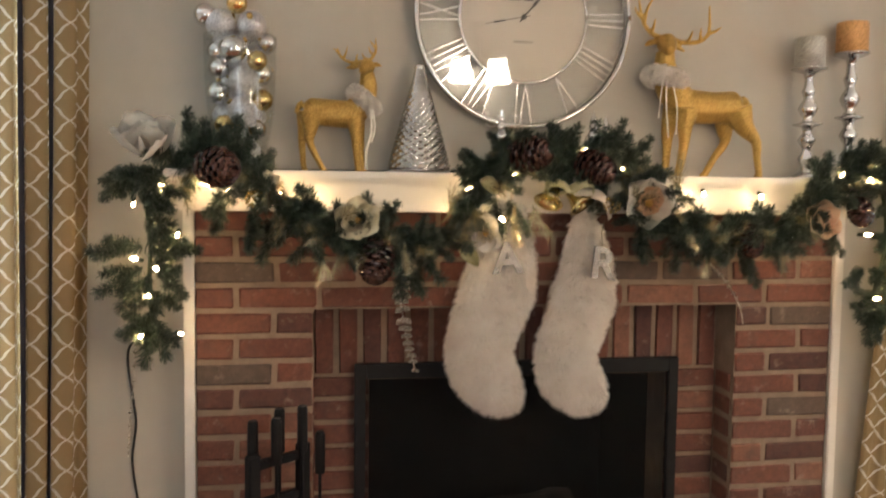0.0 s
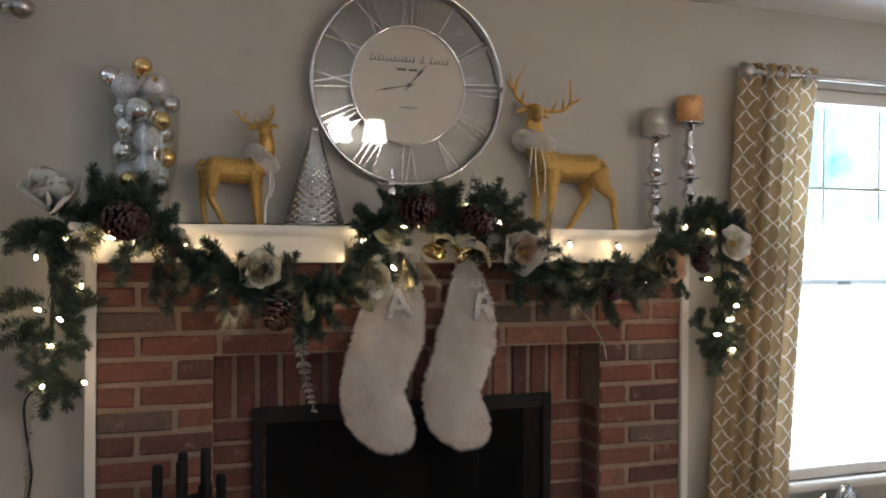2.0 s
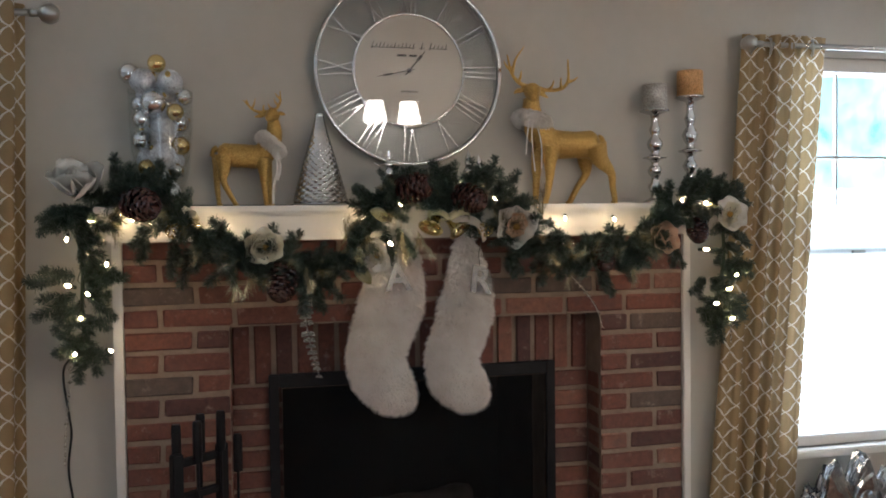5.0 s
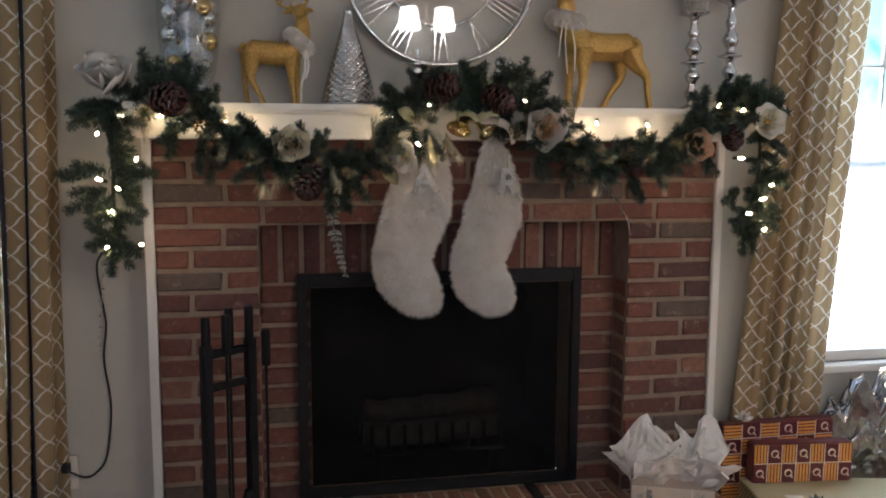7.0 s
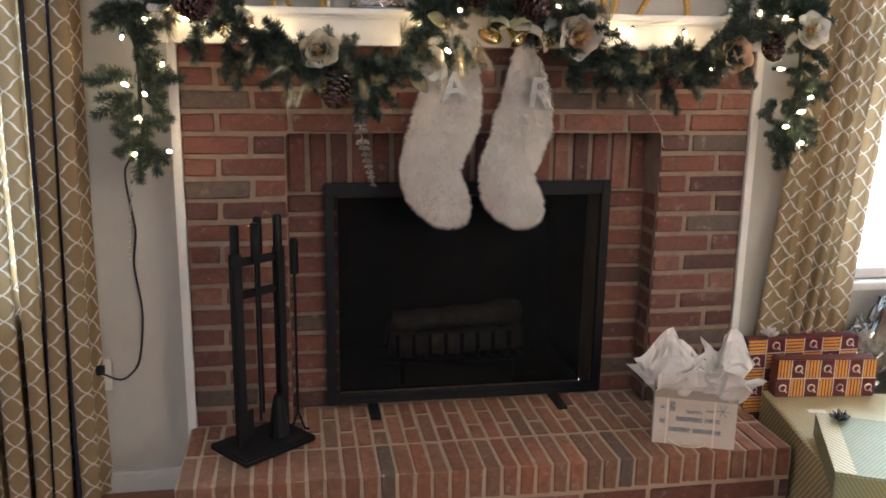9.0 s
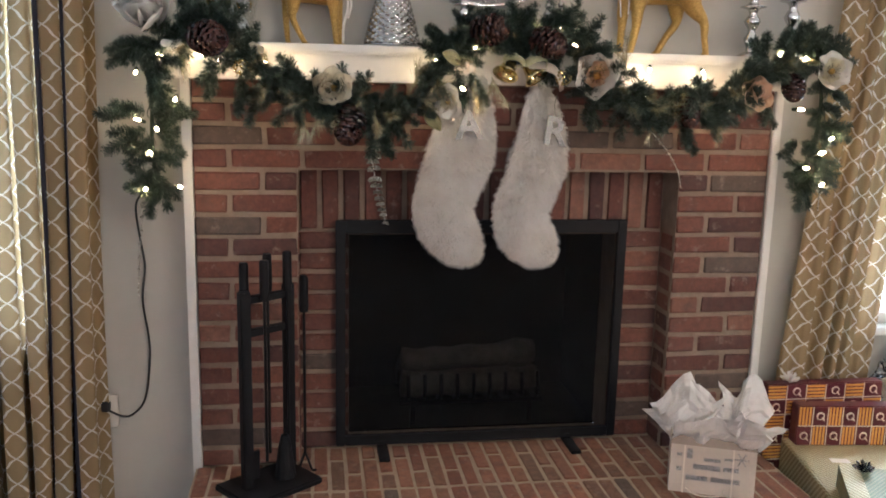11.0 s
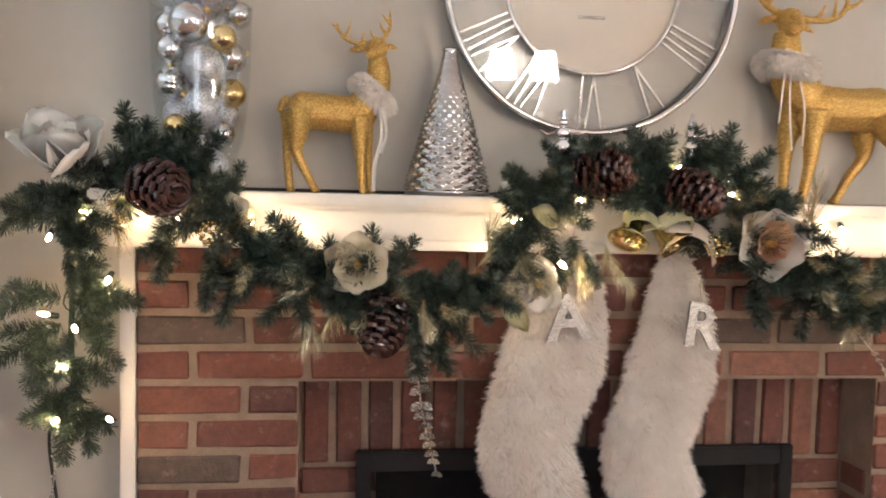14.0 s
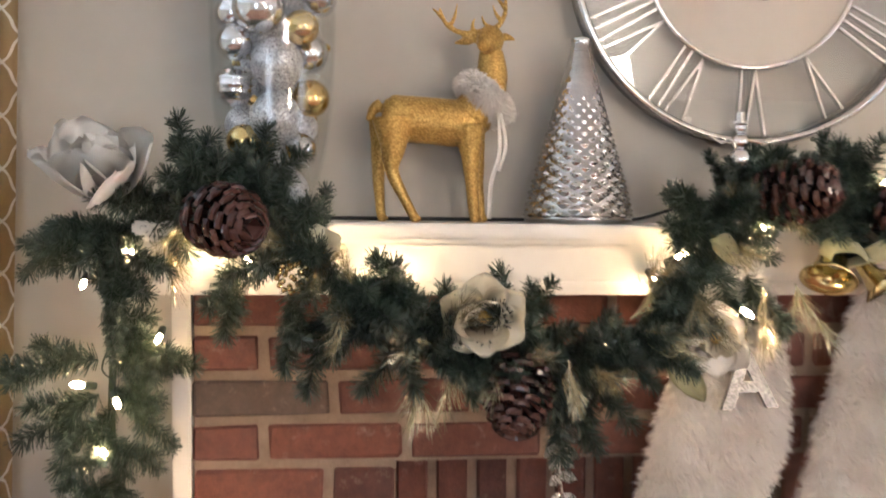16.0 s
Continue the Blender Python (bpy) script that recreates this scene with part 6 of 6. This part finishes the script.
# soldier course and the narrow piers inside the recess
n = 18
for i in range(n):
    w = 2 * RW / n
    lay(facade, -RW + i * w + J, -RW + (i + 1) * w - J, PANEL_Y - 0.002, PANEL_Y + 0.02, 0.762, 0.955, M_BRICK)
for r in range(0, 11):
    z0, z1 = max(ROW0 + r * ROW + J, 0.002), ROW0 + (r + 1) * ROW - J
    for sign in (-1, 1):
        a, b = sorted((sign * 0.462, sign * (RW - 0.003)))
        lay(facade, a, b, PANEL_Y - 0.002, PANEL_Y + 0.02, z0, z1, M_BRICK_DARK if brick_rng.random() < 0.12 else M_BRICK)
        lay(facade, *sorted((sign * (RW - 0.003), sign * (RW + 0.02))), 0.022, PANEL_Y, z0, z1, M_BRICK)

# firebox
structure("firebox", boxes((-0.60, -0.46, 0.252, 0.8, HZ, HZ + 0.9), (0.46, 0.60, 0.252, 0.8, HZ, HZ + 0.9), (-0.46, 0.46, 0.68, 0.8, HZ, HZ + 0.9), (-0.46, 0.46, 0.252, 0.68, HZ + 0.76, HZ + 0.9), (-0.46, 0.46, 0.242, 0.68, HZ - 0.05, HZ + 0.004)), M_SOOT, "sooty black firebox behind the screen", "firebox")

# raised hearth: rowlock front edge, paved top, two courses below
HY, HX = -0.42, 0.955
hearth = structure("hearth", boxes((-HX, HX, HY + 0.004, 0.24, -HZ, -0.003)), M_MORTAR_PALE, "raised red brick hearth with pale mortar joints", "hearth")
hearth.location.z = HZ
NH = 36
pitch = 2 * HX / NH
for i in range(NH):
    lay(hearth, -HX + i * pitch + 0.0045, -HX + (i + 1) * pitch - 0.0045, HY, HY + 0.195, -0.098, 0.0, M_BRICK_DARK if i in (11, 25) else M_PAVER)
y0 = HY + 0.195 + JOINT
for i in range(NH):
    a, b = -HX + i * pitch + 0.0045, -HX + (i + 1) * pitch - 0.0045
    y = y0
    for length in ([0.095, 0.20] if i % 2 else [0.20, 0.095]):
        y1 = min(y + length, -0.002 if abs(a) > RW else PANEL_Y)
        if y1 - y > 0.02:
            lay(hearth, a, b, y, y1, -0.06, 0.0, M_PAVER)
        y = y1 + JOINT
    if abs((a + b) / 2) < RW and y < PANEL_Y - 0.03:
        lay(hearth, a, b, y, PANEL_Y - 0.003, -0.06, 0.0, M_PAVER)
for r in range(2):
    z1 = -0.11 - r * 0.072
    x = -HX
    while x < HX - 0.03:
        w = (0.205 if r else 0.10) if x == -HX else 0.205
        x1 = min(x + w, HX)
        lay(hearth, x, x1, HY, HY + 0.1, z1 - 0.06, z1, M_BRICK)
        x = x1 + JOINT
